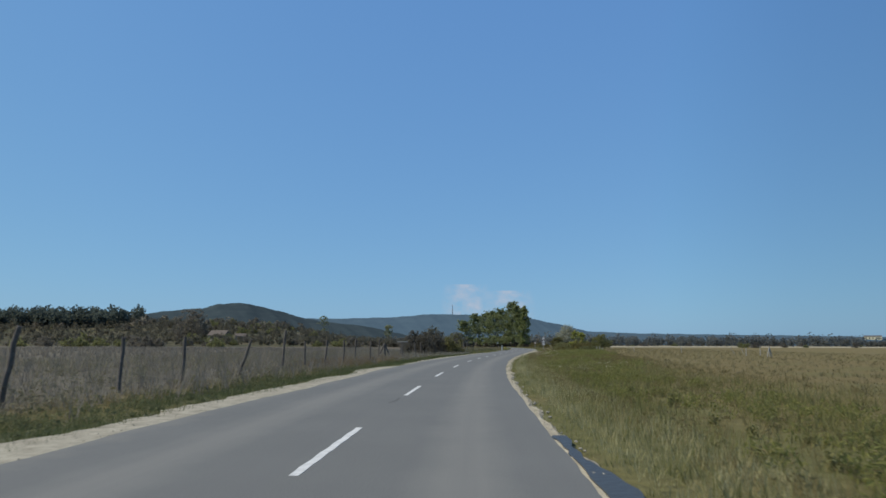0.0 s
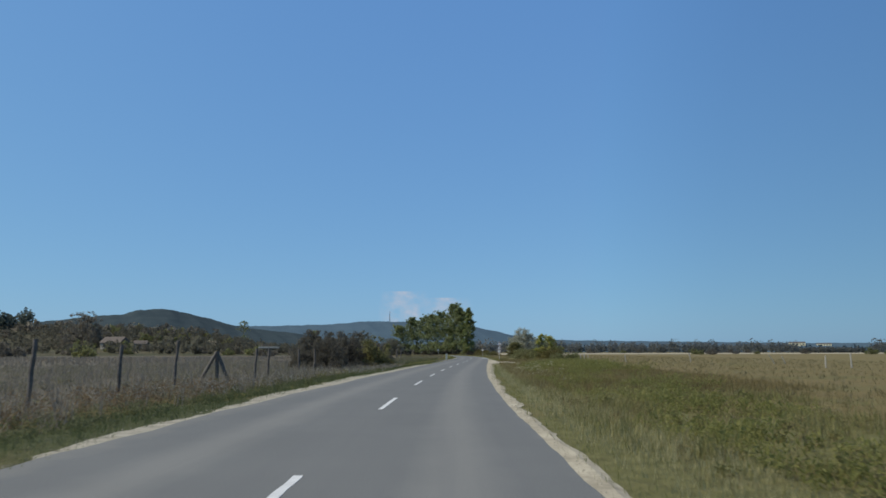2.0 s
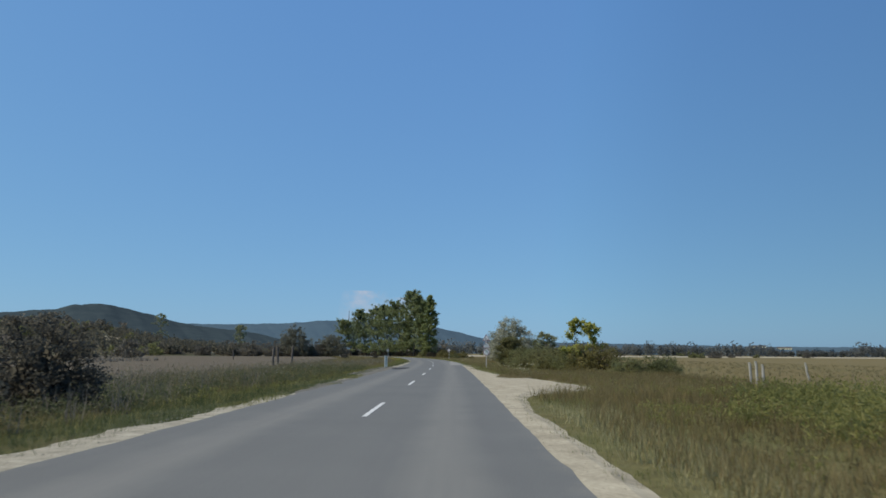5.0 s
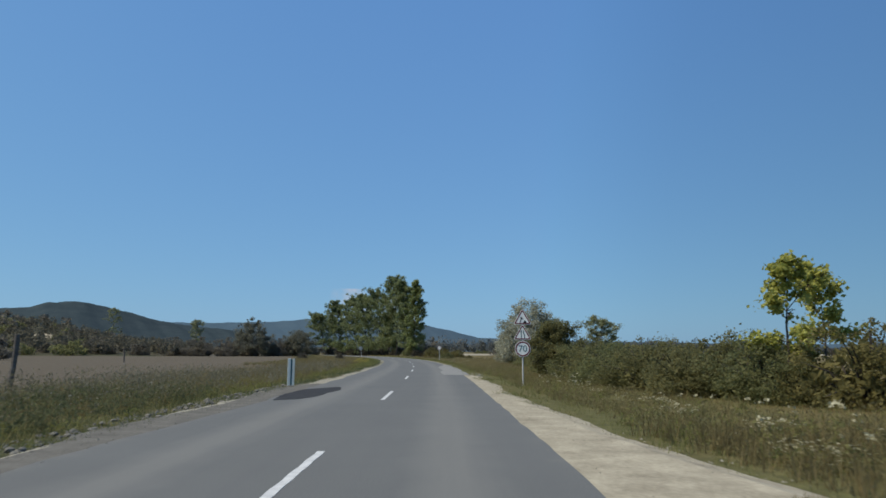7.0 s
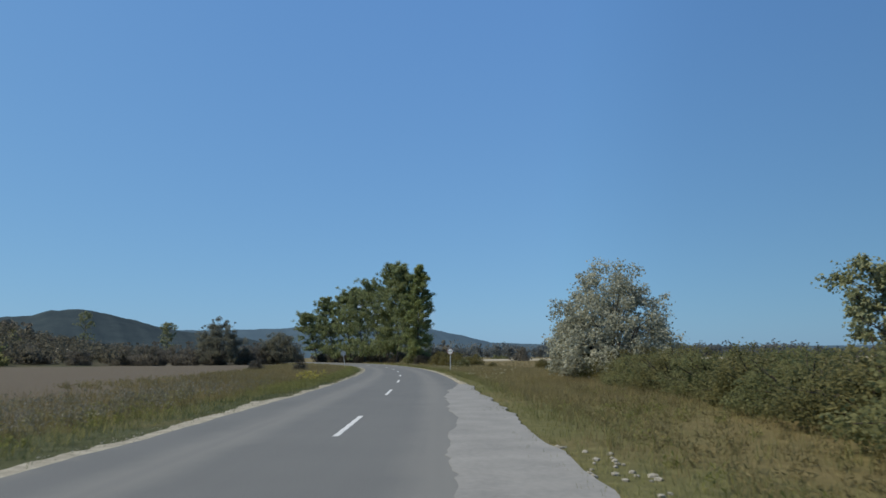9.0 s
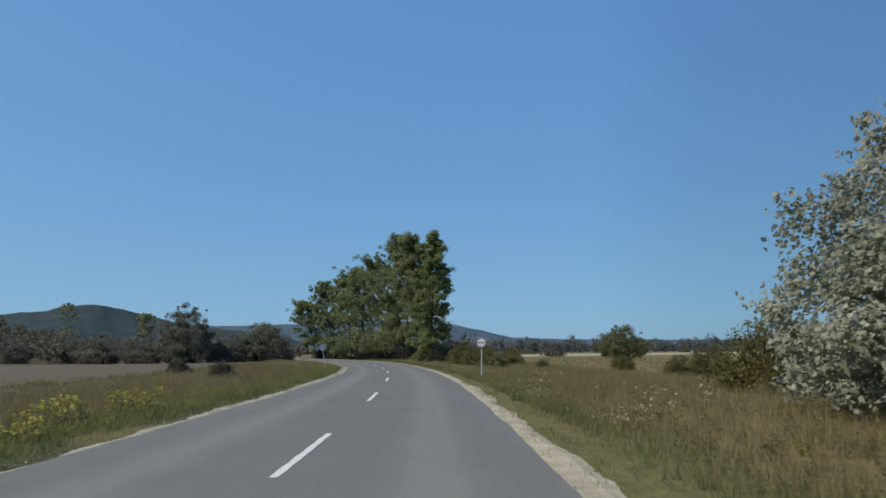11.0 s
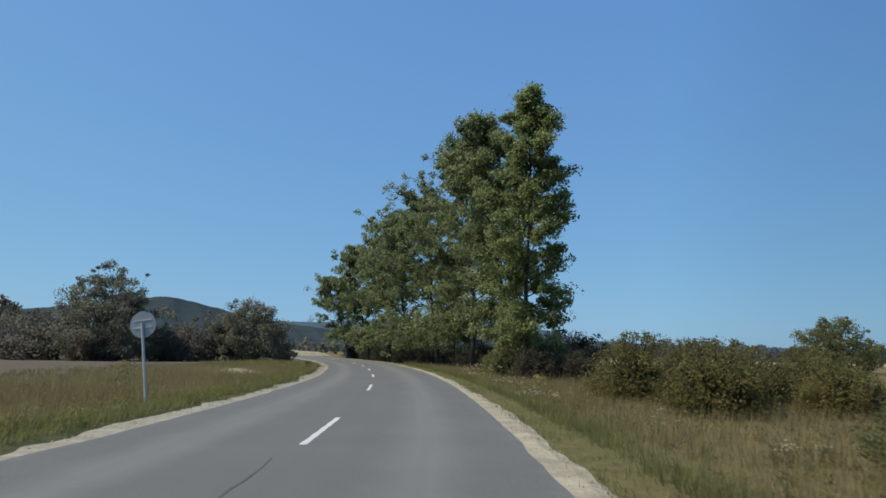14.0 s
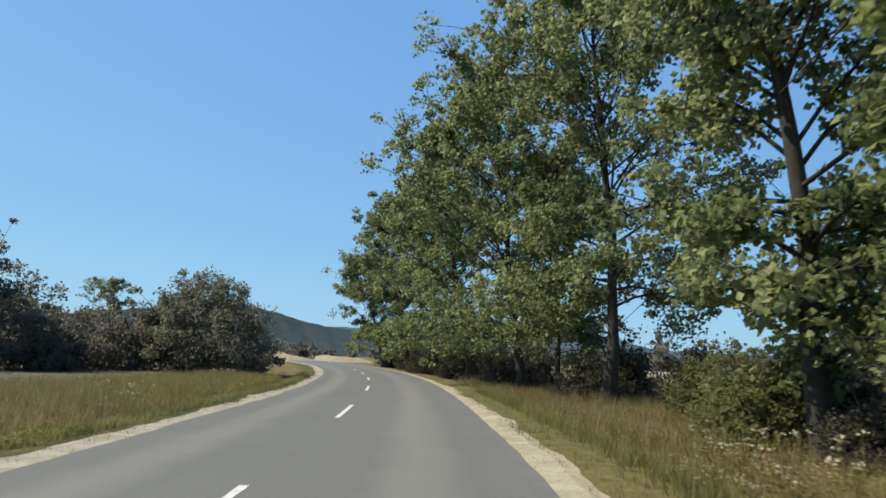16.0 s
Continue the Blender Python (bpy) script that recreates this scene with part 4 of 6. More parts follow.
for k, (x, y, s, src) in enumerate([(37.3, 264.5, 0.95, low_b), (37.6, 260.8, 0.95, low_a), (35.7, 247.6, 0.6, low_g), (34.9, 249.6, 0.5, low_g), (38.7, 257.8, 0.8, low_a), (39.9, 261.5, 0.82, low_b), (34.4, 266.3, 0.42, low_a), (39.8, 276.0, 0.4, low_b), (41.5, 281.5, 0.45, low_a), (37.2, 283.5, 1.25, shaded_a), (35.4, 290, 1.15, shaded_a), (34.2, 295.5, 1.0, shaded_a), (32.6, 303, 1.1, shaded_a), (29.2, 311.5, 1.1, shaded_a), (26.2, 321, 1.15, shaded_a), (22.6, 332, 1.2, shaded_a), (18.6, 344, 1.25, shaded_a), (14.8, 356, 1.3, shaded_a), (44.5, 229, 0.9, low_a), (47.5, 234, 0.7, shaded_a), (43.5, 240, 0.6, low_a), (48.5, 224, 1.1, low_b), (41.0, 226, 0.55, low_b), (46, 247, 0.6, low_a), (39, 246, 0.45, low_a), (42.5, 218, 0.8, low_b), (38.3, 213.8, 1.1, low_b), (33.0, 289.0, 0.85, low_g), (33.0, 283.4, 0.55, shaded_a), (34.6, 283.6, 0.7, low_g), (34.3, 277.3, 0.85, shaded_a), (33.5, 276.7, 0.75, shaded_a), (32.4, 279.6, 0.9, low_g), (32.2, 286.2, 0.75, low_g), (36.3, 278.6, 0.9, shaded_a), (34.4, 280.6, 1.0, shaded_a), (35.6, 276.6, 0.75, shaded_a), (33.9, 287.0, 0.8, shaded_a), (30.9, 299.6, 0.8, shaded_a), (28.0, 308.5, 0.95, shaded_a), (25.0, 318.5, 1.0, shaded_a), (21.4, 329.5, 1.0, shaded_a)]):
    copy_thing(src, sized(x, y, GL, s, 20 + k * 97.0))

PLUM = "wild plums beyond the bend"
plum_a = make_shrub((-10.5, 306.0, -0.1), 4.8, 4.0, M_DARKSHRUB, "broad dark scrub bush at the field edge", 50, "scrub_bush", 64, 80, 0.2, 0.5, group=PLUM)
plum_b = make_shrub((0.6, 311.5, -0.1), 3.9, 3.2, M_DARKSHRUB, "broad dark scrub bush at the field edge", 51, "scrub_bush", 56, 80, 0.18, 0.42, group=PLUM)
for k, (x, y, s) in enumerate([(-17, 306, 1.0), (-5, 306, 0.8), (-24, 312, 1.0), (-2, 326, 0.9), (-9, 322, 1.1), (2, 334, 0.8), (1.4, 316.5, 1.0), (-32, 310, 0.9), (-43, 316, 1.0), (11.2, 316.5, 0.42)]):
    copy_thing((plum_a, plum_b)[k % 2], sized(x, y, -0.1, s, k * 57.0))

for x, y, s in ((16.5, 232, 0.42), (10.5, 246, 0.45)):
    copy_thing(thick_a, sized(x, y, GL, s, x * 9.0))

# scrub scattered over the far side of the fields
SCRUB = "scrub across the fields"
scrub = [make_shrub((-30, 230, -0.1), 3.6, 3.2, M_DARKSHRUB, "far dark scrub bush in the fields", 52, "scrub_bush", 34, 26, 0.42, 0.55, 4, SCRUB), make_shrub((-70, 210, -0.1), 3.4, 3.0, M_SHRUB, "far olive scrub bush in the fields", 53, "scrub_bush", 34, 26, 0.42, 0.55, 4, SCRUB)]
srng = np.random.default_rng(5)
for k in range(110):
    if k < 64:
        y = srng.uniform(300, 470)
        x = srng.uniform(-200, -45) if y < 340 else srng.uniform(-200, float(middle(y)) - 14)
    else:
        y, x = srng.uniform(190, 420), srng.uniform(-260, -95)
    copy_thing(scrub[k % 2], sized(x, y, float(rise(x, y)) - 0.15, srng.uniform(0.6, 1.3), srng.uniform(0, 360), srng.uniform(0.8, 1.2)))
for k, (x, y) in enumerate([(-101, 322), (-108, 326), (-95, 331), (-115, 324), (-90, 338), (-122, 330)]):
    copy_thing(scrub[k % 2], sized(x, y, float(rise(x, y)) - 0.15, 0.85, k * 71.0, 1.0))
for k in range(40):
    y, x = srng.uniform(360, 520), srng.uniform(35, 420)
    copy_thing(scrub[k % 2], sized(x, y, -0.1, srng.uniform(0.5, 1.1), srng.uniform(0, 360), srng.uniform(0.8, 1.2)))


def far_wood(name, rng, xs, ys, heights, mat, label, leaf=1.3, per=26):
    """A far belt of trees: many uneven crowns of coarse leaves joined into one."""
    cs = []
    for x, y, h in zip(xs, ys, heights):
        w = h * rng.uniform(0.28, 0.5)
        q = ball(rng, per) * (w, w, h * 0.5) + (x, y, h * 0.5)
        q[:, 2] = np.clip(q[:, 2], 0.3, h * 1.1)
        cs.append(q)
    cs = np.vstack(cs)
    cs[:, 2] += rise(cs[:, 0], cs[:, 1]) * np.interp(cs[:, 1], [620, 895], [1, 0.1])
    ob = part(name, fast_mesh(name, *leaves(rng, cs, leaf, 0.0, 0.9)), mat)
    return tagged(ob, label, "woodland", kind="stuff")


wrng = np.random.default_rng(9)
nx = 620
tlx, tly = wrng.uniform(60, 1000, nx), wrng.uniform(620, 900, nx)
tlh = wrng.uniform(7, 12, nx) * wrng.choice([1, 1, 1, 1.35], nx)
tlh = np.where(np.abs(tlx / tly - 0.67) < 0.05, 6.0, tlh)  # lower trees before the farm
far_wood("far_treeline", wrng, tlx, tly, tlh, M_FARWOOD, "distant belt of trees across the meadows, greyed to imitate haze", 1.5, 130)
nx = 420
far_wood("far_woodland", wrng, wrng.uniform(-520, 60, nx), wrng.uniform(380, 760, nx), wrng.uniform(2.5, 6.5, nx), M_DARKSHRUB, "distant scrub woodland below the hills", 1.8)
nx = 1500
wy_ = wrng.uniform(304, 440, nx)
wx_ = middle(wy_) - 34 - wrng.uniform(0, 1, nx) ** 1.2 * 330
far_wood("slope_scrub", wrng, wx_, wy_, wrng.uniform(1.6, 5.0, nx), M_SCRUB, "dense grey-brown scrub over the slope", 0.62, 74)
nx = 300
far_wood("far_ridge_trees", wrng, wrng.uniform(500, 2200, nx), wrng.uniform(1500, 2000, nx), wrng.uniform(10, 22, nx), M_HILL_FAR, "trees on the distant ridge, painted in the same haze blue", 5.0)
nx = 700
ha = np.radians(wrng.uniform(-36, -8, nx))
hq = wrng.uniform(-0.06, 0.04, nx)
hh_ = np.interp(np.degrees(ha), [p[0] for p in HILL], [p[1] for p in HILL])
hr = 1370 + 420 * hq
hz = -3 + (hh_ + 3) * np.cos(hq * np.pi / 2) ** 1.3
hc = np.repeat(np.stack([np.sin(ha) * hr, np.cos(ha) * hr, hz - 4.5], -1), 9, 0) + ball(wrng, nx * 9) * (9, 9, 1.6)
tagged(part("hill_woods", fast_mesh("hill_woods", *leaves(wrng, hc, 4.0, 0.0, 0.9)), M_HILL_LEAF), "dark oak woods along the top of the hill, tinted blue-grey for haze", "woodland", kind="stuff")
nx = 90
far_wood("pine_wood", wrng, wrng.uniform(-290, -190, nx), wrng.uniform(395, 440, nx), wrng.uniform(7, 12.5, nx), M_PINE, "dark stand of pines behind the fields", 1.5, 170)

# ---------------------------------------------------------------- signs, posts and markers


def disc(bm, r, y, thick, seg=40, inner=0.0, cx=0.0, cz=0.0):
    """An upright disc or ring that faces -y."""
    outer = [(cx + r * math.cos(a), cz + r * math.sin(a)) for a in np.linspace(0, 2 * math.pi, seg, endpoint=False)]
    if not inner:
        f = [bm.verts.new((x, y, z)) for x, z in outer]
        b = [bm.verts.new((x, y + thick, z)) for x, z in outer]
        bm.faces.new(f)
        bm.faces.new(b[::-1])
        for k in range(seg):
            bm.faces.new((f[k - 1], b[k - 1], b[k], f[k]))
        return bm
    ins = [(cx + inner * math.cos(a), cz + inner * math.sin(a)) for a in np.linspace(0, 2 * math.pi, seg, endpoint=False)]
    rows = [[bm.verts.new((x, yy, z)) for x, z in ring] for ring, yy in ((outer, y), (outer, y + thick), (ins, y + thick), (ins, y))]
    for a, b in ((0, 1), (1, 2), (2, 3), (3, 0)):
        for k in range(seg):
            bm.faces.new((rows[a][k - 1], rows[b][k - 1], rows[b][k], rows[a][k]))
    return bm


def rounded(points, radius, seg=5):
    """A polygon with its corners rounded, as (x, z) pairs."""
    out = []
    n = len(points)
    for k in range(n):
        p, a, b = (Vector(points[q]) for q in (k, k - 1, (k + 1) % n))
        u, v = (a - p).normalized(), (b - p).normalized()
        half = u.angle(v) / 2
        d = radius / math.tan(half)
        c = p + (u + v).normalized() * radius / math.sin(half)
        s0, s1 = p + u * d - c, p + v * d - c
        for q in range(seg + 1):
            w = s0.lerp(s1, q / seg).normalized() * radius
            out.append(tuple(c + w))
    return out


def plate(bm, outline, y, thick):
    f = [bm.verts.new((x, y, z)) for x, z in outline]
    b = [bm.verts.new((x, y + thick, z)) for x, z in outline]
    bm.faces.new(f)
    bm.faces.new(b[::-1])
    for k in range(len(f)):
        bm.faces.new((f[k - 1], b[k - 1], b[k], f[k]))
    return bm


def pole(height, r=0.03, bend=0.0):
    z = np.linspace(-0.3, height, 8)
    v, f = tube(np.stack([bend * (z / height) ** 2, 0 * z, z], -1), np.full(8, r), 12)
    return fast_mesh("pole", v, f)


def triangle(cz, side, radius=0.05):
    h = side * math.sqrt(3) / 2
    return rounded([(-side / 2, cz - h / 3), (side / 2, cz - h / 3), (0, cz + 2 * h / 3)], radius)


# roadworks, narrowing and speed limit signs on one pole
SX, SY = 23.35, 157.9
stack = thing("road_sign", (SX, SY, -0.14), "grey pole with roadworks, narrow road and speed limit signs", "road sign", turn=-10)
part("pole", pole(3.07, 0.032), M_GALV, stack, smooth=True)
z70, zn, zw = 1.59, 2.24, 2.91
board = part("speed_limit_sign", disc(bmesh.new(), 0.34, -0.045, 0.012), M_WHITE, stack, "round white speed limit sign with a dark red rim")
part("rim", disc(bmesh.new(), 0.318, -0.052, 0.006, inner=0.262), M_RED, board)
board.location.z = z70
fc = bpy.data.curves.new("number", "FONT")
fc.body, fc.size, fc.align_x, fc.align_y, fc.extrude, fc.offset = "70", 0.385, "CENTER", "CENTER", 0.001, 0.0
txt = new("number", fc)
txt.data.materials.append(M_TEAL)
txt.parent = board
txt.matrix_basis = pose(0, -0.051, 0, 90, 0, 0)
tagged(txt, "dark green number 70")


def triangular(name, z, label):
    b = part(name, plate(bmesh.new(), triangle(0, 0.80, 0.05), -0.045, 0.012), M_WHITE, stack, label)
    bm = bmesh.new()
    o, i = triangle(0, 0.735, 0.04), triangle(0, 0.585, 0.02)
    rings = [[bm.verts.new((x, yy, zz)) for x, zz in ring] for ring, yy in ((o, -0.051), (o, -0.046), (i, -0.046), (i, -0.051))]
    for a, c in ((0, 1), (1, 2), (2, 3), (3, 0)):
        for k in range(len(o)):
            bm.faces.new((rings[a][k - 1], rings[c][k - 1], rings[c][k], rings[a][k]))
    part("rim", bm, M_RED, b)
    b.location.z = z
    return b


nar = triangular("narrow_road_sign", zn - 0.03, "white triangle with a dark red rim and two dark lines")
bm = bmesh.new()
plate(bm, [(-0.075, -0.16), (-0.035, -0.16), (-0.035, 0.17), (-0.075, 0.17)], -0.049, 0.003)
part("line", bm, M_TEAL, nar)
bm = bmesh.new()
plate(bm, [(0.065, -0.16), (0.105, -0.16), (0.105, -0.03), (0.065, 0.05), (0.065, 0.17), (0.025, 0.17), (0.025, 0.04), (0.065, -0.04)], -0.049, 0.003)
part("line", bm, M_TEAL, nar)
wrk = triangular("roadworks_sign", zw - 0.04, "white triangle with a dark red rim and a black heap symbol")
bm = bmesh.new()
plate(bm, [(0.03, -0.17), (0.20, -0.17), (0.14, -0.08), (0.10, -0.05), (0.06, -0.10)], -0.049, 0.003)
part("heap_symbol", bm, M_BLACK, wrk)
bm = bmesh.new()
plate(bm, [(-0.13, -0.16), (-0.085, -0.16), (-0.03, 0.0), (0.03, -0.03), (0.04, 0.0), (-0.02, 0.06), (-0.05, 0.10), (-0.09, 0.08), (-0.07, -0.02)], -0.049, 0.003)
part("bar_symbol", bm, M_BLACK, wrk)
for z in (z70, zn - 0.1, zw - 0.1):
    part("clamp", box(bmesh.new(), -0.06, 0.06, -0.038, 0.038, z - 0.02, z + 0.02, 0.004), M_BACK, stack)

# no overtaking sign
noov = thing("road_sign", (31.05, 229.0, -0.15), "no overtaking sign, white disc with red rim on a pole", "road sign", turn=-13)
part("pole", pole(2.02, 0.036, 0.03), M_GALV, noov, smooth=True)
d2 = part("disc", disc(bmesh.new(), 0.30, -0.05, 0.012, 48), M_WHITE, noov)
d2.location.z = 2.0
part("rim", disc(bmesh.new(), 0.286, -0.057, 0.006, 48, inner=0.240), M_RED, d2, "dark red rim")


def car_symbol(x):
    w = 0.082
    pts = [(-w, -0.04), (-w, -0.007), (-0.067, 0.004), (-0.049, 0.034), (0.049, 0.034), (0.067, 0.004), (w, -0.007), (w, -0.04)]
    bm = plate(bmesh.new(), [(x + a, b) for a, b in pts], -0.054, 0.003)
    return bm


red_car = part("car_symbol", car_symbol(-0.102), M_RED, d2, "red car symbol")
black_car = part("car_symbol", car_symbol(0.102), M_BLACK, d2, "black car symbol")
for x, par in ((-0.102, red_car), (0.102, black_car)):
    part("window", plate(bmesh.new(), [(x - 0.052, 0.006), (x - 0.040, 0.028), (x + 0.040, 0.028), (x + 0.052, 0.006)], -0.0565, 0.002), M_WHITE, par)
part("clamp", box(bmesh.new(), -0.06, 0.06, -0.04, 0.04, 1.97, 2.01, 0.004), M_BACK, noov)

# sign for the other direction, seen from behind
back = thing("road_sign", (20.75, 257.4, -0.15), "grey metal back of a round road sign on a leaning pole", "road sign", turn=-6)
back.matrix_world = pose(21.0, 257.4, -0.15, 0, -8, -6)
part("pole", pole(2.1, 0.032), M_GALV, back, smooth=True)
bd = part("disc", disc(bmesh.new(), 0.34, 0.04, 0.012), M_BACK, back, "dull grey sign back")
bd.location.z = 2.05
part("stiffener", box(bmesh.new(), -0.24, 0.24, 0.028, 0.041, -0.09, -0.06, 0.003), M_GALV, bd)
part("stiffener", box(bmesh.new(), -0.24, 0.24, 0.028, 0.041, 0.09, 0.12, 0.003), M_GALV, bd)


def marker_post(x, y, tall, turn, label):
    """A pair of flat marker boards back to back on a stub."""
    e = thing("marker_post", (x, y, -0.08), label, "marker post", turn=turn)
    part("board", box(bmesh.new(), -0.15, -0.035, -0.03, 0.03, 0.05, tall, 0.012), M_BOARD, e)
    part("board", box(bmesh.new(), 0.03, 0.12, -0.025, 0.025, 0.02, tall - 0.02, 0.012), M_BOARD, e)
    part("band", box(bmesh.new(), -0.036, 0.031, -0.02, 0.02, 0.05, tall - 0.04, 0.006), M_TEAL, e, "dark green strip")
    part("stub", box(bmesh.new(), -0.16, 0.13, -0.05, 0.05, -0.25, 0.08, 0.01), M_CONCRETE, e)
    return e


marker_post(13.68, 156.9, 1.12, 4, "pale twin marker boards with a green strip on rubble")


# rubble round the marker boards
rr = np.random.default_rng(31)


def stone(x, y, z, s, seed, name="stone", label="pale limestone rubble stone on the verge", mat=M_STONE, group="rubble beside the road"):
    r = np.random.default_rng(seed)
    bm = bmesh.new()
    bmesh.ops.create_icosphere(bm, subdivisions=1, radius=1.0)
    for v in bm.verts:
        v.co = Vector((v.co.x * s * r.uniform(0.7, 1.2), v.co.y * s * r.uniform(0.7, 1.2), v.co.z * s * r.uniform(0.4, 0.7)))
    ob = part(name, bm, mat)
    ob.matrix_world = pose(x, y, z, 0, 0, float(r.uniform(0, 360)))
    return tagged(ob, label, "stone", group)


for k in range(170):
    y = rr.uniform(138, 157.5)
    x, yy = across(y, -rr.uniform(3.35, 4.9))
    stone(float(x), float(yy), -0.035, rr.uniform(0.03, 0.085) * (1.6 if k % 17 == 0 else 1.0), 1000 + k, mat=M_RUBBLE)
for k in range(26):
    x, yy = across(rr.uniform(83, 93), -rr.uniform(4.6, 5.3))
    stone(float(x), float(yy), -0.06, rr.uniform(0.04, 0.09), 1200 + k)
for k in range(48):
    x, yy = across(rr.uniform(168.3, 174.0), rr.uniform(3.5, 4.3))
    stone(float(x), float(yy), -0.045, rr.uniform(0.025, 0.07), 200 + k)
for k in range(90):
    y = rr.uniform(3, 34)
    x, yy = across(y, rr.uniform(3.0, 3.3))
    stone(float(x), float(yy), -0.02, rr.uniform(0.015, 0.05), 1300 + k, label="small pale stone at the asphalt edge")
# the fence along the pasture
FENCE = "fence posts along the pasture"


def fence_post(x, y, height, r, seed, lean=(0, 0), mat=M_POST, label="weathered dark wooden fence post", name="fence_post", group=FENCE):
    g = np.random.default_rng(seed)
    e = thing(name, (x, y, -0.14), label, "fence post", group)
    z = np.linspace(-0.3, height, 6)
    p = np.stack([lean[0] * z + g.normal(0, 0.012, 6), lean[1] * z + g.normal(0, 0.012, 6), z], -1)
    v, f = tube(p, r * g.uniform(0.88, 1.1, 6), 8)
    post = bmesh.new()
    vs = [post.verts.new(q) for q in v[: 6 * 8]]
    for q in f[: 5 * 8]:
        post.faces.new([vs[t] for t in q])
    post.faces.new([vs[40 + t] for t in range(8)])
    part("post", post, mat, e)
    return e


frng = np.random.default_rng(17)
for k, (y, h, lean) in enumerate([(6.0, 1.7, (0.05, 0)), (10.6, 1.7, (0.1, 0)), (15.1, 1.85, (0.14, 0)), (20.2, 1.65, (0.03, 0)), (24.6, 1.7, (0.02, 0)), (29.5, 1.65, (0.33, 0)), (35.9, 2.2, (0.05, 0)), (40.0, 1.6, (-0.02, 0)), (44.2, 1.7, (0.05, 0)), (48.9, 1.75, (0.02, 0)), (53.4, 1.8, (0.04, 0)), (57.1, 1.7, (0.02, 0)), (61.9, 1.9, (0.05, 0)), (70.1, 1.65, (0.02, 0)), (79.0, 1.65, (-0.03, 0)), (83.5, 1.7, (0.0, 0))]):
    x, yy = across(y, -8.8 + frng.normal(0, 0.12))
    fence_post(float(x), float(yy), h, 0.065, 400 + k, lean)


def brace(y, off, s, seed, mat=M_POST, label="dark wooden fence post propped by slanting braces", name="braced_post", group=FENCE, spread=0.75, height=1.5):
    x, yy = across(y, off)
    e = thing(name, (float(x), float(yy), -0.14), label, "fence post", group)
    for dx in (-spread, spread * 0.8, 0.05):
        z = np.array([-0.2, height * 0.5, height])
        v, f = tube(np.stack([dx * (1 - z / height), 0.1 * np.sign(dx) * (1 - z / height), z], -1), [0.06 * s, 0.055 * s, 0.05 * s], 8)
        part("post" if abs(dx) < 0.1 else "prop", fast_mesh("post", v, f), mat, e, smooth=True)
    return e


# one post carries a short crossbar
x, yy = across(74.5, -9.3)
tee = fence_post(float(x), float(yy), 1.75, 0.07, 470, (0.01, 0))
part("crossbar", box(bmesh.new(), -0.55, 0.6, -0.05, 0.05, 1.68, 1.78, 0.015), M_CONCRETE, tee, "pale wooden crossbar")
brace(68.4, -9.9, 1.5, 1)
for k, (x, y, h) in enumerate([(4.45, 146.2, 1.8), (4.75, 147.8, 1.85), (5.4, 152.6, 1.95), (-8.5, 214.0, 1.7)]):
    fence_post(x, y, h, 0.085, 430 + k, (0.05 * (-1) ** k, 0))

CP = "concrete posts in the meadow"
CL = "pale weathered concrete post standing in the meadow"
for k, (x, y, h, lean) in enumerate([(27.5, 121.7, 1.15, (0, 0)), (28.1, 122.2, 1.2, (0.02, 0)), (28.8, 122.7, 1.05, (-0.04, 0)), (36.6, 130.1, 1.05, (-0.2, 0)), (44.2, 126.0, 1.3, (-0.2, 0)), (48.4, 113.1, 1.1, (-0.6, 0)), (50.3, 114.0, 0.9, (-0.4, 0)), (43.1, 92.6, 1.3, (0, 0)), (42.0, 94.5, 1.1, (0.05, 0))]):
    fence_post(x, y, h, 0.06, 440 + k, lean, M_CONCRETE, CL, "concrete_post", CP)
brace(86.8, 33.0, 1.0, 3, M_CONCRETE, "pale concrete post propped by a slanting brace", "braced_post", CP, 0.38, 1.3)

# ---------------------------------------------------------------- heaps


def heap(x, y, sx, sy, h, mat, label, seed, name="heap", z=-0.15, turn=0.0):
    r = np.random.default_rng(seed)
    u = np.linspace(-1, 1, 25)
    X, Y = np.meshgrid(u, u, indexing="ij")
    rr_ = np.sqrt(X * X + Y * Y)
    Z = np.clip(1 - rr_ ** 1.6, -0.08, 1) * (1 + 0.25 * np.sin(X * 5 + seed) * np.cos(Y * 4)) + r.normal(0, 0.035, X.shape) * (rr_ < 1)
    v = np.stack([X * sx, Y * sy, Z * h], -1).reshape(-1, 3)
    i, j = np.meshgrid(np.arange(24), np.arange(24), indexing="ij")
    f = np.stack([i * 25 + j, (i + 1) * 25 + j, (i + 1) * 25 + j + 1, i * 25 + j + 1], -1).reshape(-1, 4)
    ob = part(name, fast_mesh(name, v, f), mat, smooth=True)
    ob.matrix_world = pose(x, y, z, 0, 0, turn)
    return tagged(ob, label, "heap", kind="")


heap(15.6, 283.3, 1.9, 2.3, 0.20, M_STRAW, "low heap of pale sandy earth on the verge", 1, "sand_mound", turn=6)
heap(-17, 408, 9, 4, 1.5, M_STRAW, "pale straw and sand heap beyond the bend", 2, "straw_mound")
heap(-27, 418, 10, 5, 1.2, M_STRAW, "pale straw and sand heap beyond the bend", 3, "straw_mound")
heap(-6, 414, 8, 4, 1.4, M_STRAW, "pale straw and sand heap beyond the bend", 4, "straw_mound")

# ---------------------------------------------------------------- buildings and mast


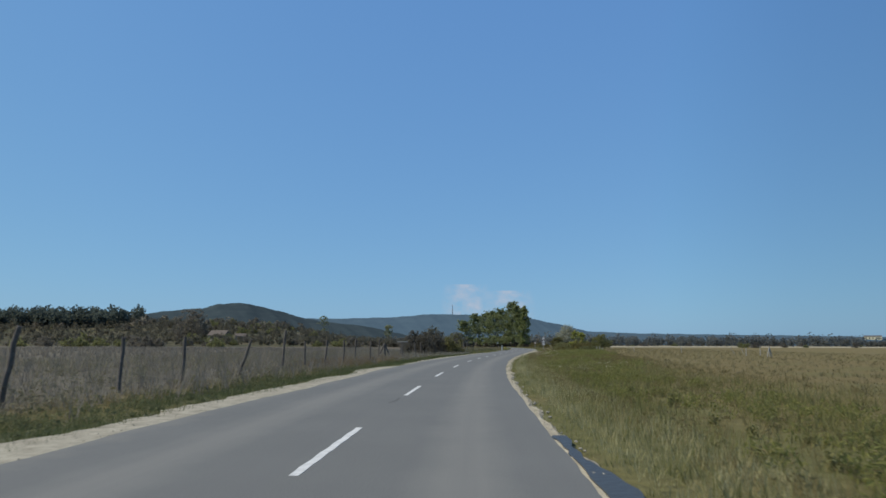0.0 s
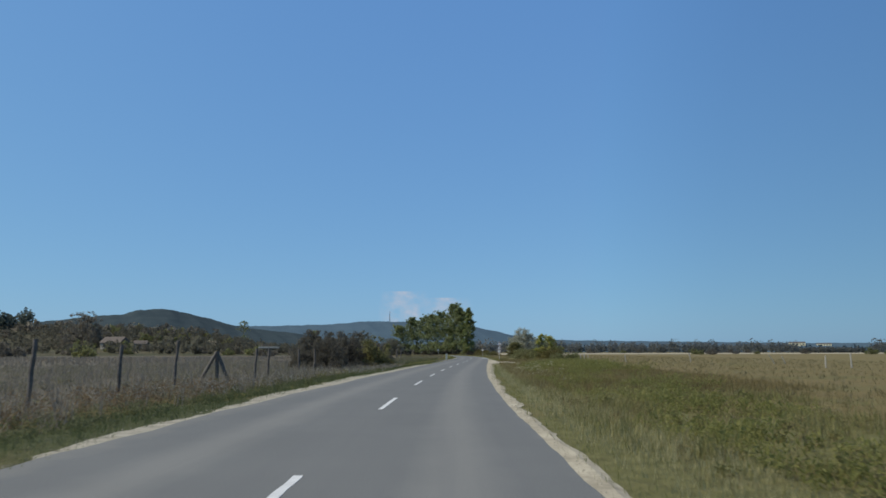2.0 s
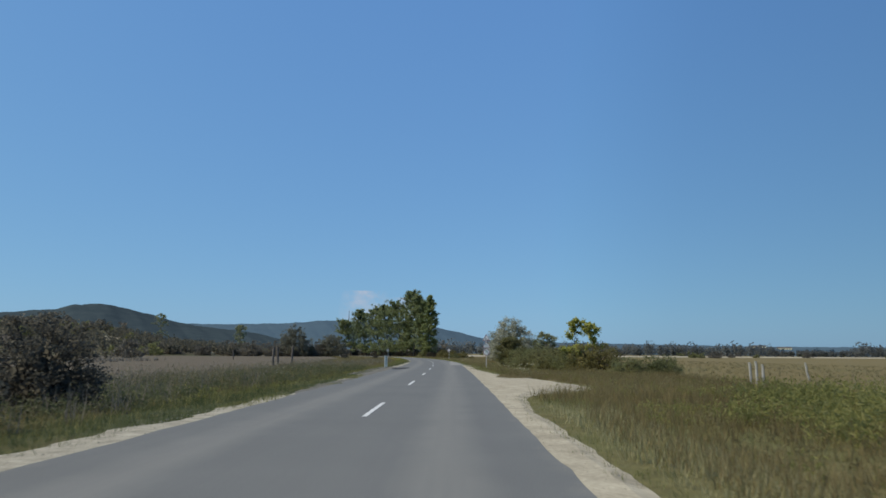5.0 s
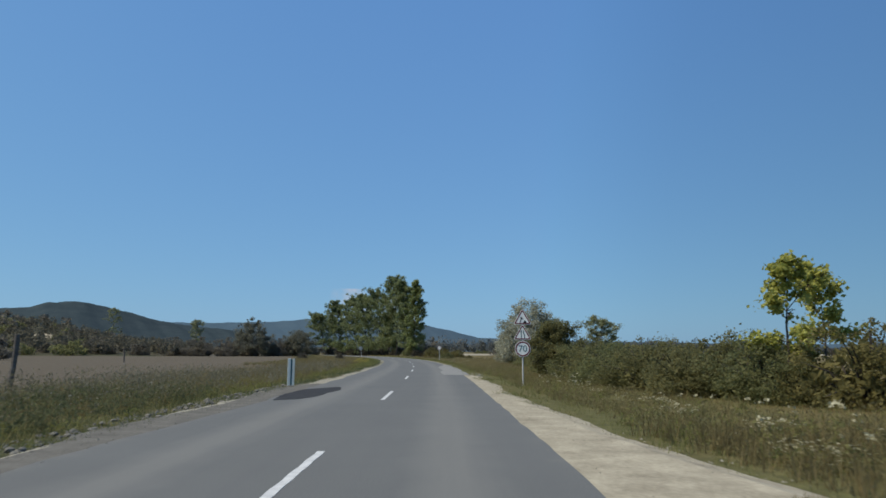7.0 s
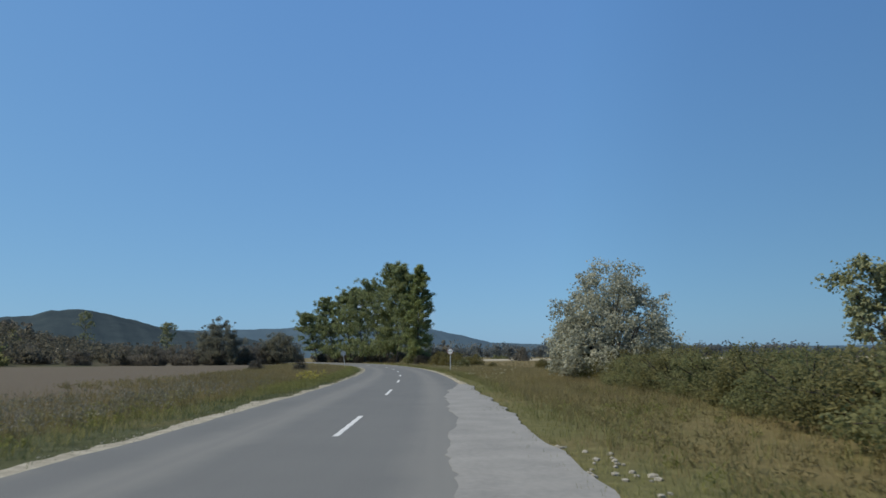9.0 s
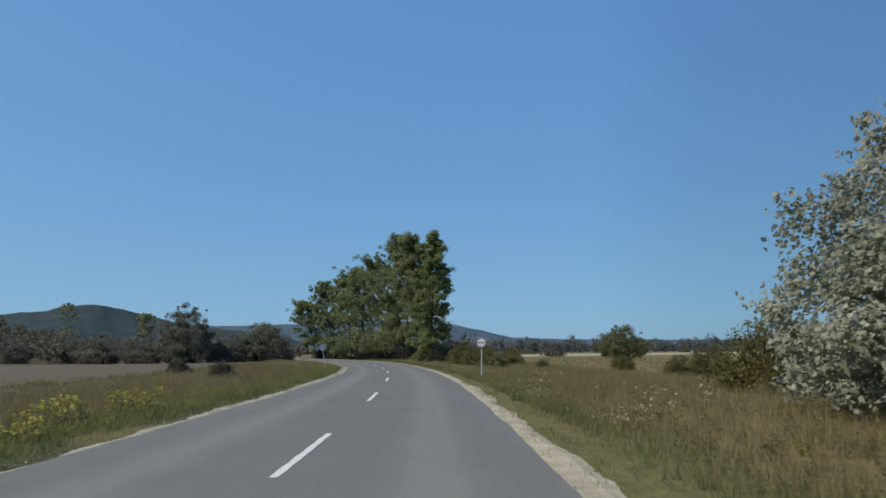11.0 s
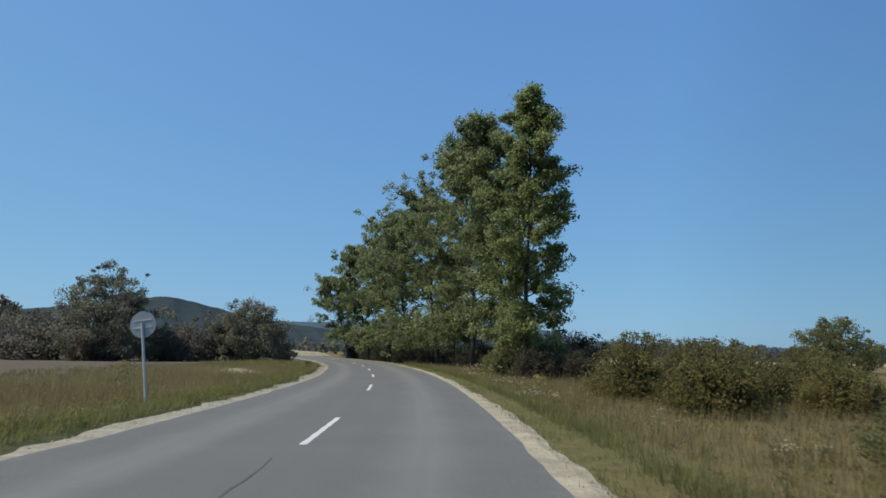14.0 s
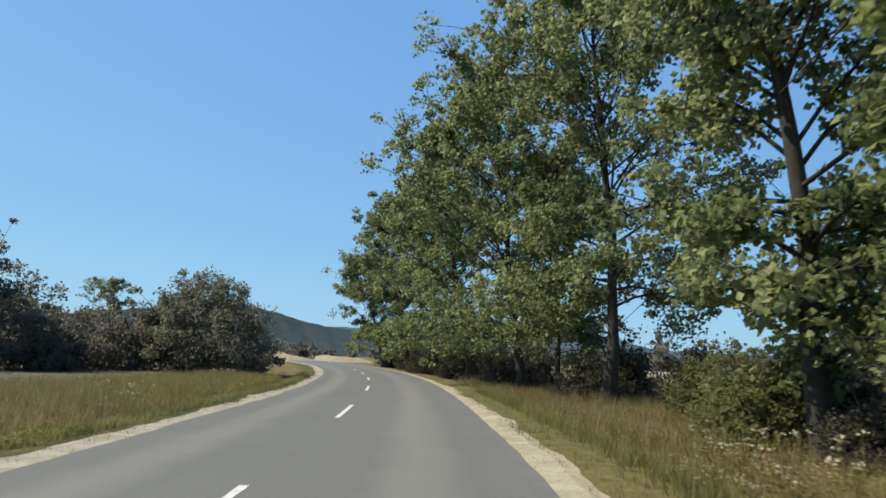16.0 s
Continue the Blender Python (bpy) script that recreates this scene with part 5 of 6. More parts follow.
def house(x, y, w, d, h, ridge_h, turn, wall, roof, label, windows, name="house"):
    e = thing(name, (x, y, float(rise(x, y)) - 0.3), label, "house", turn=turn)
    part("wall", box(bmesh.new(), -w / 2, w / 2, -d / 2, d / 2, 0, h), wall, e)
    bm = bmesh.new()
    o = 0.4
    pts = [(-w / 2 - o, -d / 2 - o, h + 0.02), (w / 2 + o, -d / 2 - o, h + 0.02), (w / 2 + o, d / 2 + o, h + 0.02), (-w / 2 - o, d / 2 + o, h + 0.02), (-w / 2 - o, 0, h + ridge_h), (w / 2 + o, 0, h + ridge_h)]
    vs = [bm.verts.new(p) for p in pts]
    for q in ((0, 1, 5, 4), (2, 3, 4, 5), (0, 4, 3), (1, 2, 5), (0, 3, 2, 1)):
        bm.faces.new([vs[t] for t in q])
    part("roof", bm, roof, e)
    for k in range(windows):
        cx = -w / 2 + (k + 0.7) * w / (windows + 0.4)
        part("window", box(bmesh.new(), cx - w / windows * 0.18, cx + w / windows * 0.18, -d / 2 - 0.05, -d / 2 + 0.05, h * 0.35, h * 0.78), M_PANE, e)
    return e


house(-112, 342, 9, 7, 2.8, 2.6, -15, M_WALL, M_TILE, "low farmhouse with a faded brown tiled roof among trees", 3, "farmhouse")
house(-103, 347, 5, 4, 2.0, 1.5, 10, M_WALL, M_TILE, "small brown-roofed shed beside the farmhouse", 2, "shed")
YB = "farm buildings on the ridge"
for k, (dx, w, h) in enumerate([(0, 46, 10), (70, 40, 6)]):
    b = house(1293 + dx, 2045 - dx * 0.4, w, 30, h, 4, -32, M_YELLOW, M_ROOF, "large pale ochre building on the far ridge", 5, "farm_building")
    b.location.z = 18.0
    b["group"] = YB

mast = thing("radio_mast", (38.0, 2660.0, 112.0), "slim lattice radio mast on the distant ridge", "mast")
for dx, dy in ((-2, -2), (2, -2), (0, 2)):
    v, f = tube(np.array([[dx, dy, -6], [dx * 0.5, dy * 0.5, 22], [dx * 0.15, dy * 0.15, 44]]), [0.7, 0.6, 0.5], 6)
    part("leg", fast_mesh("leg", v, f), M_STEEL, mast)
for z in (4, 12, 20, 28, 36):
    s_ = 2.2 * (1 - z / 52)
    part("cross_brace", box(bmesh.new(), -s_, s_, -s_, s_, z - 0.4, z + 0.4), M_STEEL, mast)

# pale track across the far meadows
tx = np.array([[44, 362], [60, 372], [90, 395], [140, 425], [230, 455], [420, 480], [800, 500]], float)
tq = np.linspace(0, 1, 80)
tp = np.stack([np.interp(tq * (len(tx) - 1), np.arange(len(tx)), tx[:, k]) for k in (0, 1)], -1)
td = np.gradient(tp, axis=0)
td /= np.linalg.norm(td, axis=1)[:, None]
tn = np.stack([-td[:, 1], td[:, 0]], -1) * 3.0
tv = np.concatenate([np.c_[tp - tn, np.full(80, 0.22)], np.c_[tp + tn, np.full(80, 0.5)], np.c_[tp + tn * 1.3, np.full(80, -0.2)], np.c_[tp - tn * 1.3, np.full(80, -0.2)]])
ti = np.arange(79)
tf = np.concatenate([np.stack([ti, ti + 1, ti + 81, ti + 80], -1), np.stack([ti + 80, ti + 81, ti + 161, ti + 160], -1), np.stack([ti + 240, ti + 241, ti + 1, ti], -1)])
tagged(part("field_track", fast_mesh("field_track", tv, tf), M_SAND), "pale dirt track across the far meadow", "track", kind="structure")

# ---------------------------------------------------------------- grass and wild flowers


def blades(rng, y, off, height, width, lean=0.8):
    """Single bent blades of two triangles each, at places along the road."""
    x, yy = across(y, off)
    z = np.interp(np.abs(off), [0, 3.0, 3.3, 4.4, 6.5, 9.0, 14.0, 60], [-0.09, -0.09, -0.045, -0.06, -0.20, -0.16, -0.10, -0.10]) - 0.05 + bank(y, off)
    n = len(x)
    th = rng.uniform(0, 2 * np.pi, n)
    d = np.stack([np.cos(th), np.sin(th), 0 * th], -1)
    s = np.stack([-np.sin(th), np.cos(th), 0 * th], -1)
    root = np.stack([x, yy, z], -1)
    h = height[:, None]
    l = rng.uniform(0.1, lean, n)[:, None] * h
    w = width[:, None] * 0.5
    up = np.array([0, 0, 1.0])
    v = np.stack([root - s * w, root + s * w, root + up * h + d * l], 1).reshape(-1, 3)
    return v, np.arange(3 * n).reshape(n, 3)


def scatter(rng, n, y0, y1, near, far, power=1.0):
    """Places between two distances from the centre line, in tufts."""
    k = n // 7
    y = rng.uniform(y0, y1, k)
    f = rng.random(k) ** power
    a, b = np.interp(y, *near), np.interp(y, *far)
    o = a + (b - a) * f
    y = np.repeat(y, 7) + rng.normal(0, 0.07, k * 7)
    o = np.repeat(o, 7) + rng.normal(0, 0.07, k * 7)
    return y, o


grng = np.random.default_rng(77)


def turf(name, side, n, y0, y1, near, far, h, w, mat, label, power=1.0, patchy=0.0, lift=0.0):
    y, o = scatter(grng, n, y0, y1, near, far, power)
    if patchy:
        g = np.sin(y * 0.61 + o * 0.9) + np.sin(y * 0.37 - o * 1.3 + 2.0) + np.sin(y * 1.7 + o * 2.1) * 0.7
        y, o = y[g > patchy], o[g > patchy]
    hh = grng.uniform(h[0], h[1], len(y)) * (0.75 + 0.5 * np.clip(0.5 + 0.5 * np.sin(y * 0.9 + o * 0.7) * np.sin(y * 0.23 - o * 0.5), 0, 1))
    v, f = blades(grng, y, side * o, hh, grng.uniform(w[0], w[1], len(y)))
    if lift:
        v[:, 2] += np.repeat(np.maximum(0.0, lift - ground_z(o)), len(v) // len(o))
    return tagged(part(name, fast_mesh(name, v, f), mat), label, "grass", kind="stuff")


R_NEAR = (sy, 3.15 + rw)
L_NEAR = (sy, 3.15 + lw)


def off_by(line, d):
    return (line[0], line[1] + d)


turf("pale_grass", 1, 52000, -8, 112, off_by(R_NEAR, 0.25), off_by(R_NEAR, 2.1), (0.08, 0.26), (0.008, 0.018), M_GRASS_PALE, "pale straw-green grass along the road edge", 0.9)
turf("green_grass", 1, 100000, -8, 300, off_by(R_NEAR, -0.4), off_by(R_NEAR, 2.6), (0.05, 0.18), (0.008, 0.018), M_GRASS_GREEN, "short green grass along the road edge", 0.9)
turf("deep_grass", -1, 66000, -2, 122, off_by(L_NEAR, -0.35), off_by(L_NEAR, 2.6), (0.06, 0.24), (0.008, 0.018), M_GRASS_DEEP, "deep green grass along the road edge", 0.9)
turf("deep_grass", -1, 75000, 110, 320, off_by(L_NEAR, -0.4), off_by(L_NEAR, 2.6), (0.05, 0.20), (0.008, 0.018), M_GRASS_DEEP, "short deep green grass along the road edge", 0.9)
turf("dry_grass", 1, 130000, -4, 310, off_by(R_NEAR, 0.9), ([0, 1], [14.0, 14.0]), (0.12, 0.36), (0.006, 0.014), M_GRASS_DRY, "dry olive-brown meadow grass", 1.1)
turf("dry_grass", -1, 60000, 0, 330, off_by(L_NEAR, 1.9), ([0, 140, 150, 330], [9.0, 9.0, 12.5, 13.0]), (0.12, 0.36), (0.006, 0.014), M_GRASS_DRY, "dry olive-brown meadow grass", 1.1)
turf("green_meadow", 1, 80000, -4, 300, off_by(R_NEAR, 0.6), ([0, 185, 205, 330], [13.0, 13.0, 5.0, 4.9]), (0.12, 0.34), (0.010, 0.022), M_WEED, "green meadow herbs among the grass", 1.0)
turf("green_meadow", -1, 40000, 104, 330, off_by(L_NEAR, 0.5), ([0, 112, 118, 140, 150, 230, 262, 330], [8.0, 8.0, 9.0, 9.0, 8.5, 7.4, 4.7, 4.7]), (0.12, 0.34), (0.010, 0.022), M_WEED, "green meadow herbs among the grass", 1.0)
turf("dead_weeds", -1, 60000, 4, 128, ([0, 1], [7.6, 7.6]), ([0, 1], [40.0, 40.0]), (0.2, 0.6), (0.008, 0.02), M_DEADWEED, "grey-brown dead weeds in the rough pasture", 1.3)
turf("tall_weeds", -1, 32000, 118, 262, ([0, 1], [5.6, 5.6]), ([0, 1], [12.0, 12.0]), (0.25, 0.75), (0.008, 0.02), M_GRASS_DRY, "brown tall weeds between verge and ploughed field", 0.9)
turf("far_grass", 1, 80000, 0, 330, ([0, 1], [13.0, 13.0]), ([0, 1], [60.0, 60.0]), (0.10, 0.30), (0.02, 0.05), M_GRASS_FAR, "dry meadow grass further from the road", 1.3)


turf("tall_tan_grass", 1, 120000, 184, 312, off_by(R_NEAR, 1.3), ([0, 1], [15.0, 15.0]), (0.2, 0.55), (0.008, 0.018), M_GRASS_TAN, "tall tan-brown dry grass beside the road", 0.9)
turf("tall_tan_grass", -1, 30000, 250, 296, off_by(L_NEAR, 1.3), ([0, 1], [13.0, 13.0]), (0.2, 0.55), (0.008, 0.018), M_GRASS_TAN, "tall tan-brown dry grass inside the bend", 0.9)
turf("tall_tan_grass", -1, 52000, 205, 292, off_by(L_NEAR, 1.9), ([0, 1], [12.0, 12.0]), (0.2, 0.6), (0.008, 0.018), M_GRASS_TAN, "tall tan-brown dry grass beside the road", 0.9)
turf("rim_tufts", -1, 9000, 110, 140, off_by(L_NEAR, -0.75), off_by(L_NEAR, 0.1), (0.03, 0.13), (0.008, 0.018), M_GRASS_GREEN, "thin grass tufts creeping over the gravel shoulder", 0.7, 0.3, 0.015)
turf("rim_tufts", 1, 5000, 139, 168, off_by(R_NEAR, -0.7), off_by(R_NEAR, 0.1), (0.03, 0.12), (0.008, 0.018), M_GRASS_GREEN, "thin grass tufts creeping over the sandy shoulder", 0.6, 0.9, 0.015)
turf("rim_tufts", 1, 6000, 196, 300, off_by(R_NEAR, -0.35), off_by(R_NEAR, 0.1), (0.03, 0.12), (0.008, 0.018), M_GRASS_GREEN, "thin grass tufts creeping over the sandy shoulder", 0.6, 0.9, 0.015)
turf("reed_grass", -1, 15000, 290, 316, ([0, 1], [5.6, 5.6]), ([0, 284, 300, 316], [13.0, 13.0, 12.0, 9.0]), (0.25, 0.62), (0.012, 0.025), M_WEED, "rank tall grass inside the bend", 0.8)
turf("island_grass", 1, 3600, 131.3, 136.0, ([131.2, 132, 134, 136.2], [5.2, 4.4, 4.5, 4.9]), ([131.2, 132, 134, 136.2], [5.6, 6.2, 5.8, 5.0]), (0.03, 0.11), (0.008, 0.018), M_GRASS_DRY, "thin dry grass tufts in the lay-by", 1.0, 0.0, 0.03)
turf("reed_grass", -1, 16000, 282, 316, ([0, 1], [5.6, 5.6]), ([0, 284, 300, 316], [13.0, 13.0, 12.0, 9.0]), (0.25, 0.65), (0.012, 0.025), M_GRASS_TAN, "rank tan grass inside the bend", 0.8)
turf("rank_grass", 1, 60000, 62, 117, ([0, 62, 95, 108, 116], [4.8, 4.8, 4.4, 4.6, 6.5]), ([0, 1], [16.0, 16.0]), (0.2, 0.42), (0.010, 0.02), M_GRASS_DRY, "rank tall olive grass before the lay-by", 1.0)
turf("rank_grass", 1, 34000, 114, 142, off_by(R_NEAR, 0.2), ([0, 1], [15.0, 15.0]), (0.25, 0.6), (0.010, 0.02), M_GRASS_DRY, "rank tall olive grass round the lay-by", 0.9)
turf("leafy_grass", 1, 40000, 0, 70, off_by(R_NEAR, 0.6), ([0, 1], [12.0, 12.0]), (0.15, 0.42), (0.012, 0.028), M_WEED, "leafy green herbs among the verge grass", 1.0, 0.55)


turf("green_meadow", -1, 26000, 190, 262, off_by(L_NEAR, 0.3), off_by(L_NEAR, 2.9), (0.12, 0.34), (0.010, 0.022), M_GRASS_GREEN, "lush green grass along the field edge", 0.9)
turf("dead_weeds", -1, 40000, 10, 200, ([0, 1], [40.0, 40.0]), ([0, 1], [130.0, 130.0]), (0.3, 0.8), (0.05, 0.10), M_DEADWEED, "grey-brown dead weeds further into the pasture", 1.2)
turf("dead_tufts", -1, 16000, 6, 128, ([0, 1], [5.8, 5.8]), ([0, 1], [30.0, 30.0]), (0.5, 1.0), (0.015, 0.035), M_DEADWEED, "taller brown dead weed tufts in the pasture", 1.2)


def herbs(name, side, n, y0, y1, near, far, h, leaf, mat, label, per=34, patchy=-9.0):
    """Low leafy plants in loose puffs, joined into one."""
    y = grng.uniform(y0, y1, n)
    a, b = np.interp(y, *near), np.interp(y, *far)
    o = a + (b - a) * grng.random(n)
    g = np.sin(y * 0.47 + o * 0.8) + np.sin(y * 0.29 - o * 1.1 + 1.0) + 0.6 * np.sin(y * 1.9 + o * 1.7)
    y, o = y[g > patchy], o[g > patchy]
    x, yy = across(y, side * o)
    hh = grng.uniform(h[0], h[1], len(y))
    base = np.stack([x, yy, ground_z(o) + bank(y, side * o) - 0.03 + hh * 0.42], -1)
    cs = np.repeat(base, per, 0) + ball(grng, len(base) * per) * np.repeat(np.stack([hh * 0.62, hh * 0.62, hh * 0.5], -1), per, 0)
    v, f = leaves(grng, cs, leaf, -1.0, 0.34)
    return tagged(part(name, fast_mesh(name, v, f), mat), label, "weeds", kind="stuff")


herbs("leafy_weeds", 1, 2600, 6, 120, ([0, 62, 110, 120], [5.3, 5.4, 6.0, 10.5]), ([0, 60, 120], [10.0, 10.0, 13.0]), (0.22, 0.5), 0.095, M_HERB_GREEN, "belt of dark green leafy weeds in the meadow", 34, -0.3)
herbs("withered_weeds", 1, 1500, 6, 120, ([0, 62, 110, 120], [4.6, 4.7, 6.0, 10.5]), ([0, 1], [16.0, 16.0]), (0.15, 0.4), 0.08, M_HERB_TAN, "withered tan weeds in the meadow grass", 22)
herbs("pasture_weeds", -1, 4200, 4, 130, ([0, 1], [6.6, 6.6]), ([0, 1], [34.0, 34.0]), (0.25, 0.7), 0.12, M_HERB_GREY, "grey-olive weeds of the rough pasture", 26, -0.6)
herbs("verge_weeds", -1, 1000, 0, 92, ([0, 1], [4.7, 4.7]), ([0, 1], [7.6, 7.6]), (0.15, 0.4), 0.085, M_HERB_DEEP, "dark grey-green weeds along the verge", 30)
herbs("pasture_weeds", -1, 180, 30, 130, ([0, 1], [7.4, 7.4]), ([0, 1], [20.0, 20.0]), (0.2, 0.5), 0.09, M_HERB_TAN, "withered tan weeds of the rough pasture", 30)
herbs("field_edge_weeds", -1, 900, 118, 262, ([0, 1], [6.0, 6.0]), ([0, 1], [11.5, 11.5]), (0.25, 0.6), 0.10, M_HERB_GREY, "grey-olive weeds between verge and ploughed field", 32, -0.2)
herbs("tall_weeds", -1, 420, 120, 165, ([0, 1], [8.0, 8.0]), ([0, 1], [12.0, 12.0]), (0.6, 1.1), 0.10, M_HERB_GREY, "tall grey-brown weeds along the ploughed field", 40)
herbs("field_edge_weeds", -1, 160, 112, 140, ([0, 1], [5.0, 5.0]), ([0, 1], [9.0, 9.0]), (0.18, 0.5), 0.09, M_HERB_GREEN, "green weeds between verge and ploughed field", 30)
herbs("field_edge_weeds", -1, 1000, 140, 228, ([0, 1], [5.0, 5.0]), ([0, 1], [9.0, 9.0]), (0.18, 0.42), 0.09, M_HERB_GREEN, "green weeds between verge and ploughed field", 30, 0.0)
herbs("withered_weeds", 1, 2600, 140, 312, ([0, 140, 150, 312], [7.0, 7.0, 4.9, 4.9]), ([0, 200, 215, 312], [9.5, 9.5, 13.5, 13.5]), (0.15, 0.45), 0.085, M_HERB_TAN, "withered tan weeds along the verge", 22)
herbs("leafy_weeds", 1, 1100, 140, 312, ([0, 140, 150, 312], [7.0, 7.0, 4.6, 4.6]), ([0, 200, 215, 312], [9.0, 9.0, 8.0, 8.0]), (0.15, 0.4), 0.085, M_HERB_GREEN, "green leafy weeds along the verge", 30, 0.3)
herbs("field_edge_weeds", -1, 1300, 103, 152, ([0, 1], [5.6, 5.6]), ([0, 1], [11.0, 11.0]), (0.3, 0.75), 0.10, M_HERB_DEEP, "tall green weeds before the ploughed field", 30)
herbs("pale_weeds", -1, 170, 56, 84, ([0, 1], [6.2, 6.2]), ([0, 1], [9.6, 9.6]), (0.3, 0.8), 0.10, M_HERB_PALE, "pale dead stalks along the pasture fence", 22)
herbs("withered_weeds", -1, 700, 205, 300, ([0, 1], [5.4, 5.4]), ([0, 1], [9.5, 9.5]), (0.2, 0.55), 0.09, M_HERB_TAN, "withered tan weeds along the field", 22)
herbs("pale_weeds", -1, 160, 80, 102, ([0, 1], [4.9, 4.9]), ([0, 1], [6.2, 6.2]), (0.3, 0.7), 0.09, M_HERB_PALE, "pale dead stalks before the thicket", 26)
herbs("withered_weeds", -1, 350, 262, 318, ([0, 1], [5.0, 5.0]), ([0, 1], [12.0, 12.0]), (0.2, 0.6), 0.10, M_HERB_TAN, "withered tan weeds inside the bend", 22)

herbs("rust_weeds", -1, 260, 42, 66, ([0, 1], [6.6, 6.6]), ([0, 1], [10.5, 10.5]), (0.3, 0.75), 0.09, M_HERB_RUST, "rust-brown withered weeds along the pasture fence", 34)
herbs("lush_weeds", -1, 800, 192, 285, ([0, 1], [4.3, 4.3]), ([0, 230, 262, 285], [7.0, 6.4, 5.6, 5.4]), (0.16, 0.42), 0.085, M_HERB_GREEN, "lush green weeds along the verge", 30)
herbs("withered_weeds", -1, 2400, 196, 292, ([0, 1], [6.2, 6.2]), ([0, 1], [17.0, 17.0]), (0.2, 0.5), 0.10, M_HERB_TAN, "withered tan weeds over the field edge", 24)
herbs("lush_weeds", -1, 420, 292, 318, ([0, 1], [5.2, 5.2]), ([0, 284, 300, 318], [14.0, 14.0, 12.0, 9.0]), (0.3, 0.6), 0.10, M_HERB_GREEN, "lush green weeds inside the bend", 30)
herbs("lush_weeds", -1, 420, 122, 152, ([0, 1], [5.4, 5.4]), ([0, 1], [9.5, 9.5]), (0.45, 0.85), 0.10, M_HERB_DEEP, "tall lush weeds before the ploughed field", 40, -0.4)
herbs("pale_weeds", -1, 90, 124, 152, ([0, 1], [5.8, 5.8]), ([0, 1], [9.5, 9.5]), (0.5, 0.9), 0.08, M_HERB_PALE, "tall pale thistle stalks before the ploughed field", 16)
herbs("pale_weeds", -1, 150, 152, 196, ([0, 1], [5.6, 5.6]), ([0, 1], [10.0, 10.0]), (0.45, 0.95), 0.08, M_HERB_PALE, "tall pale thistle stalks before the ploughed field", 24)
herbs("field_edge_weeds", -1, 160, 150, 200, ([0, 1], [6.0, 6.0]), ([0, 1], [10.0, 10.0]), (0.5, 1.0), 0.10, M_HERB_GREY, "tall grey thistles before the ploughed field", 40)

herbs("tall_weeds", 1, 1000, 84, 117, ([0, 84, 104, 117], [6.6, 6.6, 6.6, 10.0]), ([0, 1], [15.0, 15.0]), (0.55, 1.05), 0.12, M_HERB_GREEN, "tall dark green weeds before the lay-by", 46, -0.5)
herbs("tall_weeds", 1, 380, 116, 144, off_by(R_NEAR, 0.7), ([0, 1], [14.0, 14.0]), (0.3, 0.75), 0.09, M_HERB_TAN, "withered tall weeds round the lay-by", 30)
herbs("tall_weeds", 1, 220, 116, 144, off_by(R_NEAR, 0.5), ([0, 1], [13.0, 13.0]), (0.3, 0.6), 0.09, M_HERB_GREEN, "green weeds round the lay-by", 30)
herbs("tall_weeds", 1, 260, 40, 84, ([0, 1], [7.0, 7.0]), ([0, 1], [13.0, 13.0]), (0.4, 0.8), 0.11, M_HERB_GREEN, "tall green weeds in the meadow belt", 44, 0.2)


def gravel(name, n, side, y0, y1, inner, outer, size, mat=M_GRAVEL):
    """Loose chippings: small five-sided lumps strewn over a shoulder."""
    y = grng.uniform(y0, y1, n)
    a, b = np.interp(y, *inner), np.interp(y, *outer)
    o = side * (a + (b - a) * grng.random(n))
    x, yy = across(y, o)
    r = grng.uniform(size[0], size[1], n) * grng.choice([0.6, 1.0, 1.0, 1.8], n)
    th = grng.uniform(0, 2 * np.pi, n)
    base = np.stack([np.stack([x + r * np.cos(th + k * 1.571) * grng.uniform(0.7, 1.2, n), yy + r * np.sin(th + k * 1.571) * grng.uniform(0.7, 1.2, n), -0.02 + bank(y, o)], -1) for k in range(4)] + [np.stack([x, yy, -0.012 + r * 0.75 + bank(y, o)], -1)], 1)
    v = base.reshape(-1, 3)
    i = np.arange(n)[:, None] * 5
    f = np.concatenate([i + np.array([[k, (k + 1) % 4, 4]]) for k in range(4)], 0)
    return tagged(part(name, fast_mesh(name, v, f), mat), "loose pale limestone chippings on the road edge", "gravel", kind="stuff")


gravel("chippings", 9000, -1, -4, 310, (sy, 3.0 + 0 * sy), (sy, 3.2 + lw), (0.006, 0.017))
gravel("chippings", 10000, 1, -4, 310, (sy, 3.0 + 0 * sy), (sy, 3.0 + rw), (0.006, 0.015))


gravel("rubble_grit", 1500, -1, 136, 158, ([0, 1], [3.15, 3.15]), ([0, 1], [4.8, 4.8]), (0.010, 0.028), M_RUBBLE)


